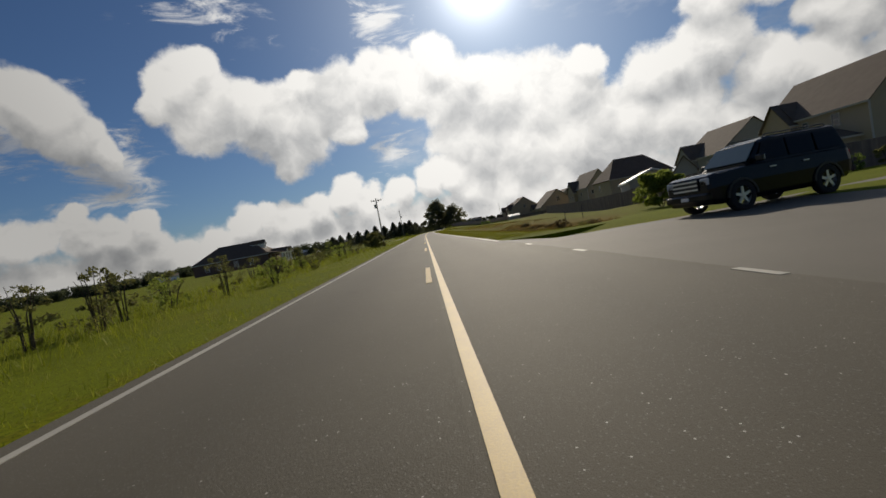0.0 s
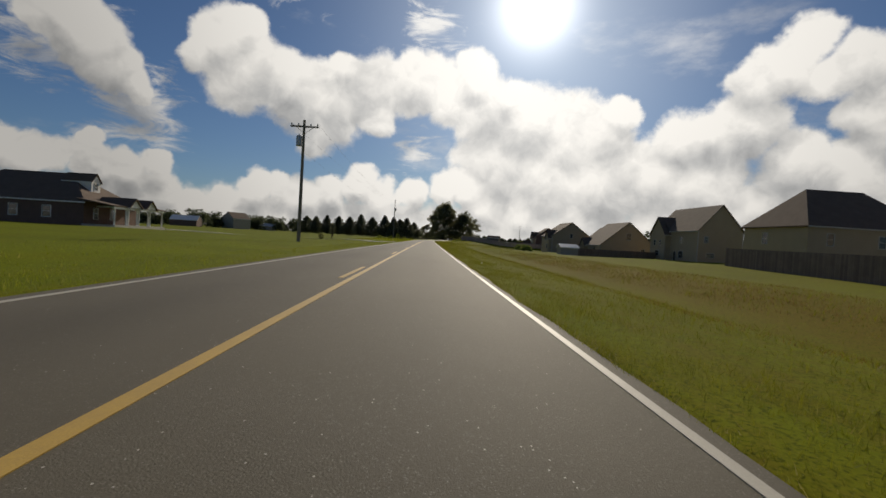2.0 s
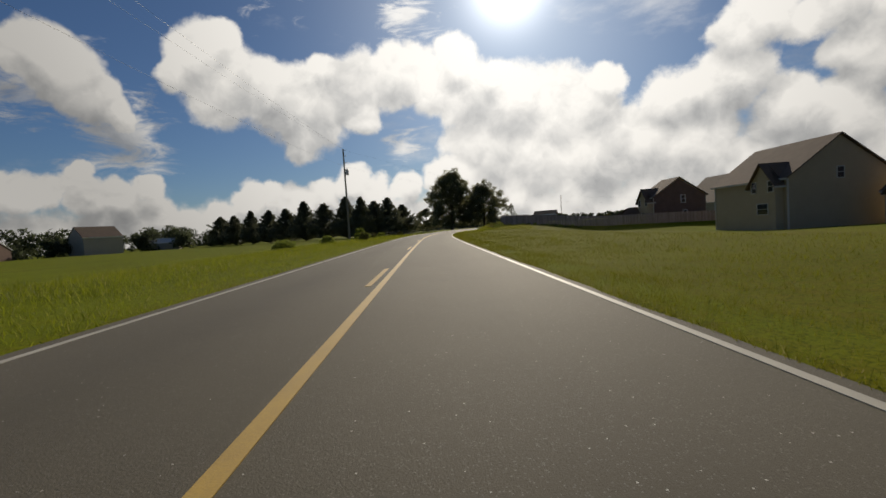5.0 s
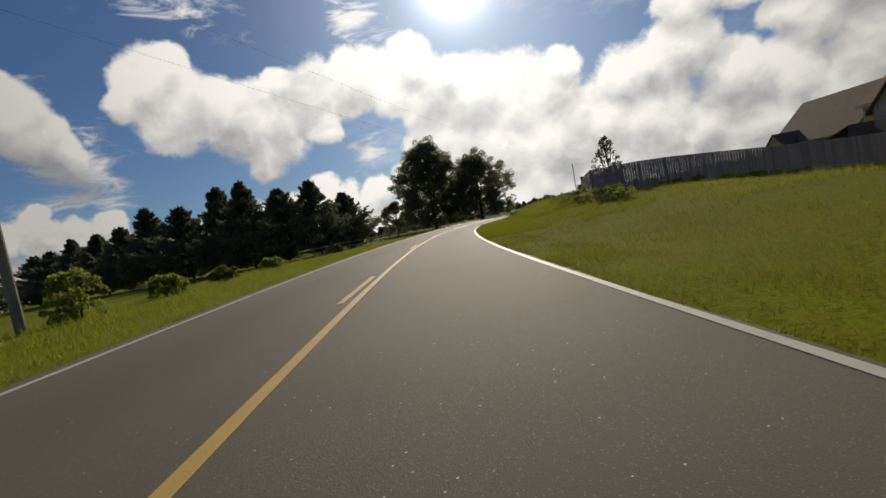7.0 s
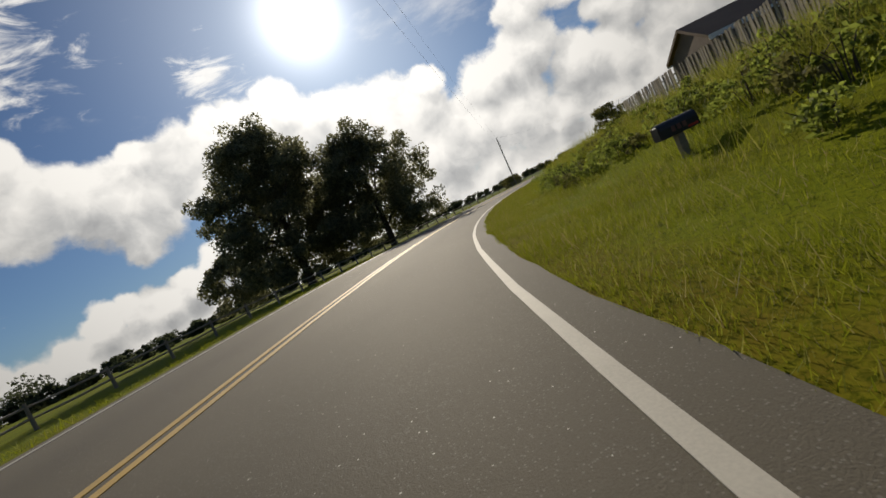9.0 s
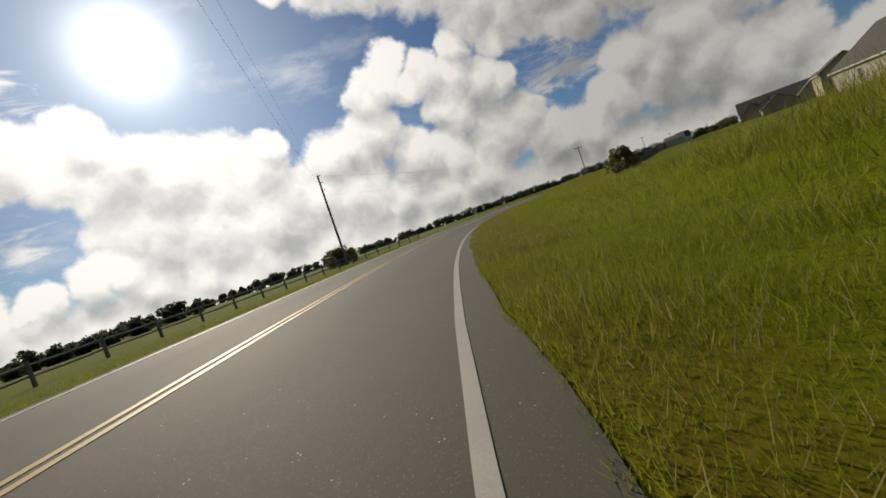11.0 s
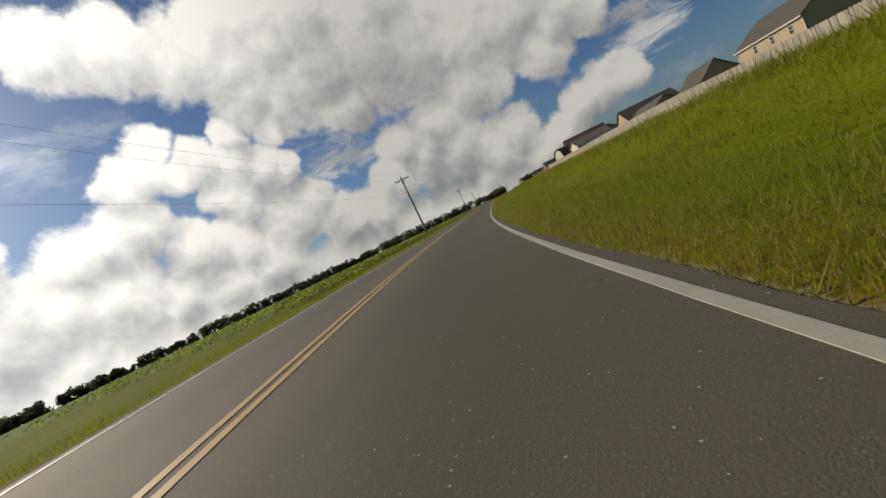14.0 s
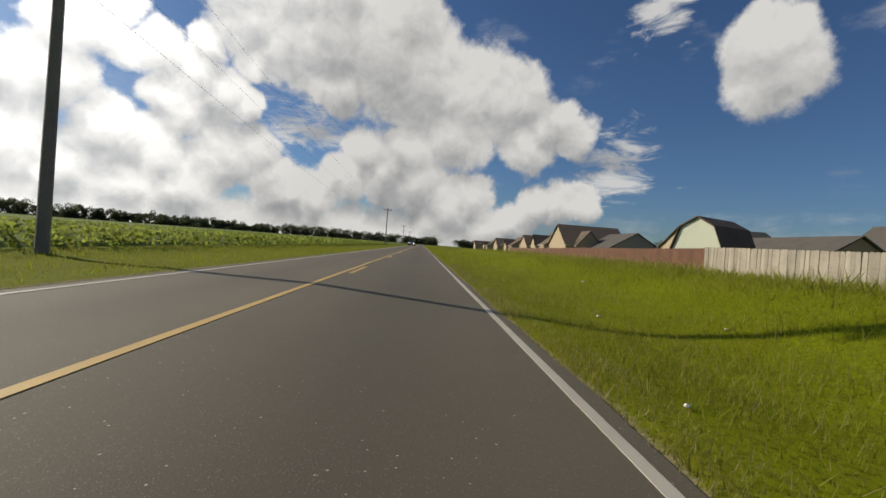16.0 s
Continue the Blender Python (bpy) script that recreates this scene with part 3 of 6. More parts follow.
WHITE_TRIM = material("white_trim", (0.78, 0.77, 0.73), rough=0.5, amount=0.1)
GLASS_DARK = material("window_glass", (0.03, 0.035, 0.04), rough=0.08, amount=0.2, bump=0, spec=0.8)
METAL_GREY = material("galvanised_metal", (0.45, 0.45, 0.44), rough=0.45, metal=0.8, amount=0.15)
METAL_ROOF = material("white_metal_roof", (0.70, 0.70, 0.68), rough=0.35, amount=0.1, scale=1)
BLACK_PAINT = material("black_car_paint", (0.005, 0.005, 0.006), rough=0.25, amount=0.2, bump=0, spec=0.3)


# ---- building helpers ----
def link_mesh(name, verts, faces, mat, parent=None, label=""):
    me = bpy.data.meshes.new(name)
    me.from_pydata([tuple(map(float, v)) for v in verts], [], faces)
    me.materials.append(mat)
    me.update()
    ob = new(name, me)
    if parent:
        ob.parent = parent
    if label:
        ob["label"] = label
    return ob


def part(name, bm, mat, parent, label=""):
    me = bpy.data.meshes.new(name)
    bmesh.ops.recalc_face_normals(bm, faces=bm.faces)
    bm.to_mesh(me)
    bm.free()
    me.materials.append(mat)
    ob = new(name, me)
    if parent:
        ob.parent = parent
    if label:
        ob["label"] = label
    return ob


def add_box(bm, x0, x1, y0, y1, z0, z1, bevel=0.0):
    vs = [bm.verts.new((x, y, z)) for z in (z0, z1) for x, y in ((x0, y0), (x1, y0), (x1, y1), (x0, y1))]
    fs = [bm.faces.new([vs[i] for i in f]) for f in ((3, 2, 1, 0), (4, 5, 6, 7), (0, 1, 5, 4), (1, 2, 6, 5), (2, 3, 7, 6), (3, 0, 4, 7))]
    if bevel:
        bmesh.ops.bevel(bm, geom=list({e for f in fs for e in f.edges}), offset=bevel, segments=1, affect="EDGES")
    return vs


def box_part(name, x0, x1, y0, y1, z0, z1, mat, parent, label="", bevel=0.0):
    bm = bmesh.new()
    add_box(bm, x0, x1, y0, y1, z0, z1, bevel)
    return part(name, bm, mat, parent, label)


def add_tube(bm, rings, sides=8, cap=True):
    """A tube through rings of (centre, radius)."""
    rows = []
    for k, (c, r) in enumerate(rings):
        c = Vector(c)
        a = Vector(rings[max(0, k - 1)][0])
        b = Vector(rings[min(len(rings) - 1, k + 1)][0])
        d = (b - a).normalized()
        u = d.orthogonal().normalized() if abs(d.z) < 0.9 else Vector((1, 0, 0)) - d * d.x
        u.normalize()
        v = d.cross(u)
        rows.append([bm.verts.new(c + (u * math.cos(q) + v * math.sin(q)) * r) for q in (2 * math.pi * i / sides for i in range(sides))])
    for p, q in zip(rows, rows[1:]):
        for i in range(sides):
            bm.faces.new((p[i], p[(i + 1) % sides], q[(i + 1) % sides], q[i]))
    if cap:
        bm.faces.new(rows[0][::-1])
        bm.faces.new(rows[-1])


def thing(name, label, category, group="", m=None):
    ob = tagged(new(name), label, category, group)
    if m is not None:
        ob.matrix_world = m
    return ob


def stand(s, lat, yaw=0.0, dz=0.0):
    """A pose beside the road, turned with it; yaw in degrees to the left."""
    return Matrix.Translation(side_spot(s, lat, dz)) @ Matrix.Rotation(heading(s) + radians(yaw), 4, "Z")


# ---- ground: one sheet to the horizon ----
def spaced(lo, hi, step, reach):
    core = list(np.arange(lo, hi + 0.1, step))
    out, d, v = [], step, hi
    while v < reach:
        d *= 1.35
        v += d
        out.append(v)
    back, d, v = [], step, lo
    while v > -reach:
        d *= 1.35
        v -= d
        back.append(v)
    return np.array(back[::-1] + core + out)


gx, gy = spaced(-70, 300, 1.75, 4200), spaced(-20, 420, 1.75, 4200)
GX, GY = np.meshgrid(gx, gy)
g_s, g_l = near_line(GX.ravel(), GY.ravel())
GZ = land_z(g_s, g_l, GX.ravel(), GY.ravel())
nx, ny = len(gx), len(gy)
idx = np.arange(nx * ny).reshape(ny, nx)
quads = np.stack([idx[:-1, :-1], idx[:-1, 1:], idx[1:, 1:], idx[1:, :-1]], -1).reshape(-1, 4)
me = bpy.data.meshes.new("ground")
me.from_pydata(np.stack([GX.ravel(), GY.ravel(), GZ], -1).tolist(), [], quads.tolist())
me.materials.append(GRASS_GROUND)
for p_ in me.polygons:
    p_.use_smooth = True
ground = tagged(new("ground", me), "mown green roadside grass and flat fields", "ground", kind="structure")


def ribbon(name, s0, s1, lats, dz, mat, step=2.0, z_of=crown_z, parent=None, thick=0.1):
    """A strip along the road with an underside."""
    n = max(2, int((s1 - s0) / step) + 1)
    ss = np.linspace(s0, s1, n)
    rows = []
    for lat in lats:
        lat = lat(ss) if callable(lat) else np.full(n, float(lat))
        rows.append(np.stack([*spot(ss, lat)[:, :2].T, z_of(ss, lat) + dz], -1))
    rows = [rows[0] - (0, 0, thick)] + rows + [rows[-1] - (0, 0, thick)]
    k = len(rows)
    verts = np.stack(rows, 1).reshape(-1, 3)
    faces = [(i * k + j, i * k + j + 1, (i + 1) * k + j + 1, (i + 1) * k + j) for i in range(n - 1) for j in range(k - 1)]
    faces += [tuple(range(k))[::-1], tuple(range((n - 1) * k, n * k))]
    return link_mesh(name, verts, faces, mat, parent)


road = tagged(ribbon("road", -39, 1240, [PAVED_L, -2.81, -1.4, 0, 1.4, 2.81, paved_r], 0.0, ASPHALT, step=0.5), "worn grey asphalt two-lane country road", "road", kind="structure")


road_data = road.data
across = road_data.attributes.new("across", "FLOAT", "POINT")
across.data.foreach_set("value", np.tile(np.array([PAVED_L, PAVED_L, -2.81, -1.4, 0, 1.4, 2.81, 3.0, 3.0], np.float32), len(road_data.vertices) // 9))
tagged(ribbon("verge", 17.6, 700, [lambda q: paved_r(q) - 0.04, lambda q: paved_r(q) + 0.15, 3.5, 3.9, 4.4, 5.0, 5.7, 6.4, 7.0, 7.5], 0.0, GRASS_GROUND, z_of=lambda s_, l_: verge_z(s_, l_) - 0.12 * smooth(l_, 7.1, 7.5) - 0.03 * (1 - smooth(l_ - paved_r(s_), -0.04, 0.12)), thick=0.3, step=0.5),
       "green grass verge at the asphalt's edge", "verge", kind="structure")
tagged(ribbon("verge", -39, 700, [-7.5, -7.0, -6.4, -5.7, -5.0, -4.4, -3.9, -3.5, -3.2, PAVED_L + 0.04], 0.0, GRASS_GROUND, z_of=lambda s_, l_: verge_z(s_, l_) - 0.12 * smooth(-l_, 7.1, 7.5) - 0.03 * smooth(l_, PAVED_L - 0.1, PAVED_L), thick=0.3, step=1.0),
       "green grass verge beside the oncoming lane", "verge", kind="structure")


def dry_amounts(ob):
    """How dry the turf is: most along the inside of the bend, bare at the asphalt's edge."""
    me_ = ob.data
    co = np.empty(len(me_.vertices) * 3)
    me_.vertices.foreach_get("co", co)
    co = co.reshape(-1, 3)
    s_, l_ = near_line(co[:, 0], co[:, 1])
    off = np.abs(l_) - np.where(l_ > 0, paved_r(s_), -PAVED_L)
    dry = (0.3 * smooth(s_, 236, 250) + 0.3 * smooth(s_, 285, 325)) * (1 - smooth(s_, 352, 392)) * (1 - smooth(off, 0.8, 2.2)) * (l_ > 0) + 0.35 * (1 - smooth(off, 0.2, 0.8))
    soil = 0.62 * (1 - smooth(off, 0.05, 0.17)) * smooth(s_, 325, 345) + 0.3 * (1 - smooth(off, 0.1, 0.25))
    brown = smooth(s_, 21, 25) * (1 - smooth(s_, 40, 56)) * smooth(l_, 5.6, 7.0) * (1 - smooth(l_, 9.4, 12.5))
    worn = 0.75 * smooth(s_, 44, 60) * (1 - smooth(s_, 84, 112)) * smooth(l_, 5.6, 7.8) * (1 - smooth(l_, 10.5, 15.5))
    rough = 0.42 * (l_ > 0) * smooth(s_, 18, 30) * (1 - smooth(s_, 225, 240)) * (1 - smooth(l_, 26, 45)) * smooth(off, 0.2, 1.0)
    dry = np.maximum(np.maximum(dry, brown), np.maximum(worn, rough))
    for name, values in (("dry", dry), ("soil", soil)):
        me_.attributes.new(name, "FLOAT", "POINT").data.foreach_set("value", values.astype(np.float32))


for ob in [o for o in bpy.data.objects if o.name.startswith(("verge", "ground"))]:
    dry_amounts(ob)


def stripe(name, s0, s1, lat, mat, width=0.1):
    return ribbon(name, s0, s1, [lat - width / 2, lat + width / 2], 0.006, mat, thick=0.005, parent=road)


stripe("edge_line", -39, 1240, -HALF, WHITE_PAINT, 0.105)
stripe("edge_line", 18.2, 1240, HALF, WHITE_PAINT, 0.08)
for s0 in (0.6, 4.25, 8.9, 13.1):
    stripe("edge_dash", s0, s0 + 0.6, 2.9, WHITE_PAINT, 0.1)
stripe("centre_line", -39, 414, 0.1, YELLOW_PAINT, 0.1)
stripe("centre_line", 243.5, 1240, -0.1, YELLOW_PAINT, 0.1)
DASH0 = -4.37
for k in range(-2, 20):
    s0 = DASH0 + 12.19 * k
    if s0 < 238:
        stripe("centre_dash", s0, s0 + 3.05, -0.1, YELLOW_PAINT, 0.1)
for k in range(35, 100):
    s0 = DASH0 + 12.19 * k
    stripe("centre_dash", s0, s0 + 3.05, 0.1, YELLOW_PAINT, 0.1)


def fast_mesh(name, verts, faces, mat, side=3):
    """A mesh of many loose faces from number arrays."""
    me = bpy.data.meshes.new(name)
    verts, faces = np.asarray(verts, np.float32), np.asarray(faces, np.int32)
    me.vertices.add(len(verts))
    me.vertices.foreach_set("co", verts.ravel())
    me.loops.add(faces.size)
    me.loops.foreach_set("vertex_index", faces.ravel())
    me.polygons.add(len(faces))
    me.polygons.foreach_set("loop_start", np.arange(0, faces.size, side, dtype=np.int32))
    me.materials.append(mat)
    me.update(calc_edges=True)
    return me


# ---- side road and driveway ----
def strip_patch(name, corners, mat, label, dz=0.03, cells=14, level=False):
    """A paved patch laid on the land between two edges, each a list of places."""
    a, b = corners
    verts, n = [], cells
    for k in range(n + 1):
        u = k / n * (len(a) - 1)
        i = min(int(u), len(a) - 2)
        pa, pb = Vector(a[i]).lerp(Vector(a[i + 1]), u - i), Vector(b[i]).lerp(Vector(b[i + 1]), u - i)
        for j in range(5):
            p = pa.lerp(pb, j / 4)
            verts.append((p.x, p.y, p.z if level else ground_z(p.x, p.y) + dz))
    low = [(x, y, z - 0.2) for x, y, z in verts]
    m = len(verts)
    faces = [(k * 5 + j, k * 5 + j + 1, k * 5 + j + 6, k * 5 + j + 5) for k in range(n) for j in range(4)]
    rim = [k * 5 for k in range(n + 1)] + [n * 5 + j for j in range(1, 5)] + [k * 5 + 4 for k in range(n - 1, -1, -1)] + [3, 2, 1]
    faces += [(rim[i], rim[i - 1], rim[i - 1] + m, rim[i] + m) for i in range(len(rim))]
    return tagged(link_mesh(name, verts + low, faces, mat), label, "pavement", kind="structure")


strip_patch("side_road", ([(2.9, -16, -0.079), (4.6, -7, -0.08), (8, -1, -0.1), (14, 1.5, -0.11), (30, 2.5, -0.11), (70, 6, -0.11)], [(2.9, 18.6, -0.079), (3.9, 14.0, -0.08), (7.4, 13.3, -0.1), (16, 14.5, -0.11), (30, 16, -0.11), (70, 20, -0.11)]), SIDE_ASPHALT,
            "pale worn asphalt mouth of a side road", cells=40, level=True)
strip_patch("driveway", ([(-3.0, 123.6, 0), (-7, 124.6, 0), (-15, 125.6, 0), (-46, 138.0, 0)], [(-3.0, 128.4, 0), (-7, 127.9, 0), (-15, 128.6, 0), (-46, 141.2, 0)]), CONCRETE,
            "pale concrete driveway across the mown lawn", 0.06)


# ---- houses ----
def face_frame(face, w, d):
    """The outer plane of a wall: origin, along, outward."""
    return {"+y": (Vector((0, d / 2, 0)), Vector((1, 0, 0)), Vector((0, 1, 0))), "-y": (Vector((0, -d / 2, 0)), Vector((1, 0, 0)), Vector((0, -1, 0))),
            "+x": (Vector((w / 2, 0, 0)), Vector((0, 1, 0)), Vector((1, 0, 0))), "-x": (Vector((-w / 2, 0, 0)), Vector((0, 1, 0)), Vector((-1, 0, 0)))}[face]


def slab(bm, pts, thick):
    """A flat plate with the given upper corners and a thickness downwards."""
    top = [bm.verts.new(p) for p in pts]
    low = [bm.verts.new(Vector(p) - Vector((0, 0, thick))) for p in pts]
    bm.faces.new(top)
    bm.faces.new(low[::-1])
    n = len(pts)
    for i in range(n):
        bm.faces.new((top[i], low[i], low[(i + 1) % n], top[(i + 1) % n]))


def gable_block(w, d, eave, ridge, wall, roof, parent, over=0.35, at=Matrix.Identity(4), low=-1.5, trim=None):
    """Walls with two gables and a roof of two plates, the ridge along local x."""
    bm = bmesh.new()
    prof = [(-d / 2, low), (d / 2, low), (d / 2, eave), (0, ridge), (-d / 2, eave)]
    a = [bm.verts.new(at @ Vector((-w / 2, y, z))) for y, z in prof]
    b = [bm.verts.new(at @ Vector((w / 2, y, z))) for y, z in prof]
    bm.faces.new(a)
    bm.faces.new(b[::-1])
    for i in range(5):
        bm.faces.new((a[i], b[i], b[(i + 1) % 5], a[(i + 1) % 5]))
    part("wall", bm, wall, parent)
    k = (ridge - eave) / (d / 2)
    for sgn in (-1, 1):
        bm = bmesh.new()
        y1, z1 = sgn * (d / 2 + over), eave - k * over + 0.16
        pts = [at @ Vector(p) for p in ((-w / 2 - over, 0, ridge + 0.16), (w / 2 + over, 0, ridge + 0.16), (w / 2 + over, y1, z1), (-w / 2 - over, y1, z1))]
        slab(bm, pts, 0.14)
        ob = part("roof", bm, roof, parent)
        # fascia along the eave
        bm = bmesh.new()
        p, q = at @ Vector((-w / 2 - over, y1 + sgn * 0.02, z1 - 0.02)), at @ Vector((w / 2 + over, y1 + sgn * 0.02, z1 - 0.02))
        out = (at.to_3x3() @ Vector((0, sgn * 0.03, 0)))
        slab(bm, [p, q, q + out, p + out], 0.2)
        part("fascia", bm, trim or WHITE_TRIM, ob)


def hip_block(w, d, eave, ridge, wall, roof, parent, over=0.4, run=None, low=-1.5, trim=None):
    bm = bmesh.new()
    add_box(bm, -w / 2, w / 2, -d / 2, d / 2, low, eave)
    part("wall", bm, wall, parent)
    run = run if run is not None else max(0.5, w / 2 - d / 2)
    bm = bmesh.new()
    x, y, z = w / 2 + over, d / 2 + over, eave + 0.02
    c = [bm.verts.new(p) for p in ((-x, -y, z), (x, -y, z), (x, y, z), (-x, y, z))]
    lo = [bm.verts.new((v.co.x, v.co.y, z - 0.16)) for v in c]
    r = [bm.verts.new((-run, 0, ridge)), bm.verts.new((run, 0, ridge))]
    for f in ((c[0], c[1], r[1], r[0]), (c[1], c[2], r[1]), (c[2], c[3], r[0], r[1]), (c[3], c[0], r[0]), lo[::-1]):
        bm.faces.new(f)
    for i in range(4):
        bm.faces.new((c[i], lo[i], lo[(i + 1) % 4], c[(i + 1) % 4]))
    ob = part("roof", bm, roof, parent)
    for sgn in (-1, 1):
        box_part("fascia", -x, x, sgn * (y + 0.015) - 0.012, sgn * (y + 0.015) + 0.012, z - 0.18, z - 0.01, trim or WHITE_TRIM, ob)


def window_on(parent, face, w, d, u, z, ww, wh, at=Matrix.Identity(4), trim=None, bars=1):
    """A framed window with glass and a glazing bar, proud of its wall."""
    o, al, out = face_frame(face, w, d)
    def put(bm, u0, u1, z0, z1, p0, p1):
        vs = [bm.verts.new(at @ (o + al * a + out * p + Vector((0, 0, c)))) for c in (z0, z1) for a, p in ((u0, p0), (u1, p0), (u1, p1), (u0, p1))]
        for f in ((3, 2, 1, 0), (4, 5, 6, 7), (0, 1, 5, 4), (1, 2, 6, 5), (2, 3, 7, 6), (3, 0, 4, 7)):
            bm.faces.new([vs[i] for i in f])
    bm = bmesh.new()
    t = 0.08
    for u0, u1, z0, z1 in ((u - ww / 2 - t, u + ww / 2 + t, z + wh, z + wh + t), (u - ww / 2 - t, u + ww / 2 + t, z - t, z), (u - ww / 2 - t, u - ww / 2, z, z + wh), (u + ww / 2, u + ww / 2 + t, z, z + wh)):
        put(bm, u0, u1, z0, z1, 0.004, 0.06)
    if bars:
        put(bm, u - ww / 2, u + ww / 2, z + wh / 2 - 0.025, z + wh / 2 + 0.025, 0.02, 0.045)
    win = part("window", bm, trim or WHITE_TRIM, parent)
    bm = bmesh.new()
    put(bm, u - ww / 2 + 0.003, u + ww / 2 - 0.003, z + 0.003, z + wh - 0.003, 0.006, 0.018)
    part("pane", bm, GLASS_DARK, win)


def placed(x, y, z, yaw):
    return Matrix.Translation((x, y, z)) @ Matrix.Rotation(radians(yaw), 4, "Z")


CORNER = material("trim_boards", (0.52, 0.49, 0.43), rough=0.7, amount=0.1)


def two_storey(label, x, y, z, yaw, w, d, eave, ridge, wall, roof, cross=(), windows=(), ends=()):
    h = thing("house", label, "house", "houses behind the fence", placed(x, y, z, yaw))
    gable_block(w, d, eave, ridge, wall, roof, h, trim=CORNER)
    for u, cw, out, ce, cr in cross:
        m = Matrix.Translation((u, d / 2 + out / 2 - 0.01, 0)) @ Matrix.Rotation(radians(90), 4, "Z")
        depth = out + 0.02
        gable_block(depth, cw, ce, cr, wall, roof, h, at=m, trim=CORNER)
        # the valley roof that runs back into the main slope
        k = (ridge - eave) / (d / 2)
        back = (cr - eave) / k
        for sgn in (-1, 1):
            bm = bmesh.new()
            slab(bm, [Vector((u, d / 2 + 0.2, cr + 0.17)), Vector((u, d / 2 - back, cr + 0.17)), Vector((u + sgn * (cw / 2 + 0.3), d / 2 - (ce - eave) / k + 0.1, ce + 0.05)), Vector((u + sgn * (cw / 2 + 0.3), d / 2 + 0.2, ce + 0.05))], 0.1)
            part("roof", bm, roof, h)
        for zz, ww in ((1.0, 1.5), (3.4, 0.7)):
            if ce > 4:
                window_on(h, "+y", w, d + 2 * out, u - (1.2 if ww < 1 else 0), zz, ww, 1.1, trim=CORNER)
                if ww < 1:
                    window_on(h, "+y", w, d + 2 * out, u + 1.2, zz, ww, 1.1, trim=CORNER)
    for face, u, zz, ww, wh in windows:
        window_on(h, face, w, d, u, zz, ww, wh, trim=CORNER)
    # corner boards
    for sx in (-1, 1):
        for sy in (-1, 1):
            cx, cy = sx * (w / 2 + 0.004), sy * (d / 2 + 0.004)
            box_part("corner_board", cx - 0.07, cx + 0.07, cy - 0.07, cy + 0.07, -1.4, eave - 0.2, CORNER, h)
    return h


two_storey("tan two-storey house with brown roof and rear gable", 61.6, 157.5, -1.0, 90, 17, 9.4, 6.8, 12.0, SIDING_TAN, SHINGLE_BROWN,
           cross=((5.0, 6.5, 1.2, 6.0, 9.8),), windows=(("+y", -2.6, 0.7, 1.5, 1.5), ("+y", -2.6, 4.0, 0.8, 1.2), ("+y", -0.2, 0.0, 0.9, 2.1), ("-x", 3.0, 4.2, 0.8, 1.2), ("-x", 2.0, 1.2, 1.6, 0.8), ("-x", -3.0, 1.0, 0.9, 1.3)))
two_storey("tan storey-and-a-half house with steep brown roof", 55, 183, -1.0, 90, 14, 15, 2.8, 9.0, SIDING_TAN, SHINGLE_BROWN,
           cross=((4.5, 3.6, 0.6, 2.6, 4.6),), windows=(("-x", 0.0, 4.4, 1.2, 1.6), ("-x", -4.0, 0.9, 1.0, 1.2), ("+y", -3, 0.8, 1.2, 1.2)))
two_storey("dark-roofed tan house with gable end behind the fence", 45, 198, -1.0, 90, 11.5, 11.5, 4.8, 8.9, SIDING_TAN, SHINGLE_DARK,
           cross=((-3.4, 3.6, 0.9, 4.2, 6.4),), windows=(("-x", 0.0, 4.4, 0.7, 1.1),))
brick_end = two_storey("pale-sided house with a dark brick gable end", 47.4, 228.6, -1.0, 90, 5.4, 9.6, 4.9, 8.1, SIDING_TAN, SHINGLE_DARK,
                       cross=((-0.6, 3.8, 0.9, 4.2, 6.4), (1.9, 2.6, 1.5, 1.9, 3.2)), windows=())
bm = bmesh.new()
prof_ = [(-4.77, -1.4), (4.77, -1.4), (4.77, 4.8), (0, 7.85), (-4.77, 4.8)]
a_, b_ = [bm.verts.new((-2.73, y_, z_)) for y_, z_ in prof_], [bm.verts.new((-2.8, y_, z_)) for y_, z_ in prof_]
bm.faces.new(a_)
bm.faces.new(b_[::-1])
for i in range(5):
    bm.faces.new((a_[i], a_[(i + 1) % 5], b_[(i + 1) % 5], b_[i]))
part("brick_gable", bm, BRICK_RED, brick_end, "dark red brick gable wall")
for u_, z_ in ((-0.6, 3.6), (-0.9, 0.9)):
    window_on(brick_end, "-x", 5.62, 9.6, u_, z_, 0.7, 1.3)
two_storey("dark brown house half hidden behind the tan one", 84, 160, -0.9, 90, 12, 11, 4.2, 8.6, BRICK_RED, SHINGLE_DARK, cross=((2.0, 5.0, 2.0, 3.0, 5.6),), windows=(("-x", 1.5, 3.6, 1.0, 1.3), ("+y", -2, 1.2, 1.0, 1.3)))
two_storey("low grey-brown house beyond the garden fence", 76, 113, -0.5, 90, 8, 8, 2.6, 5.2, SIDING_GREY, SHINGLE_BROWN, windows=(("-x", 1.0, 1.0, 1.0, 1.2),))
two_storey("far tan house with dark wing roof", 90, 275, -0.8, 90, 17, 18, 4.0, 11.8, SIDING_TAN, SHINGLE_BROWN, cross=((4.0, 6.0, 3.0, 3.0, 6.2),), windows=(("-x", 0.0, 4.6, 1.0, 1.3), ("-x", -4.0, 1.6, 1.2, 1.3)))
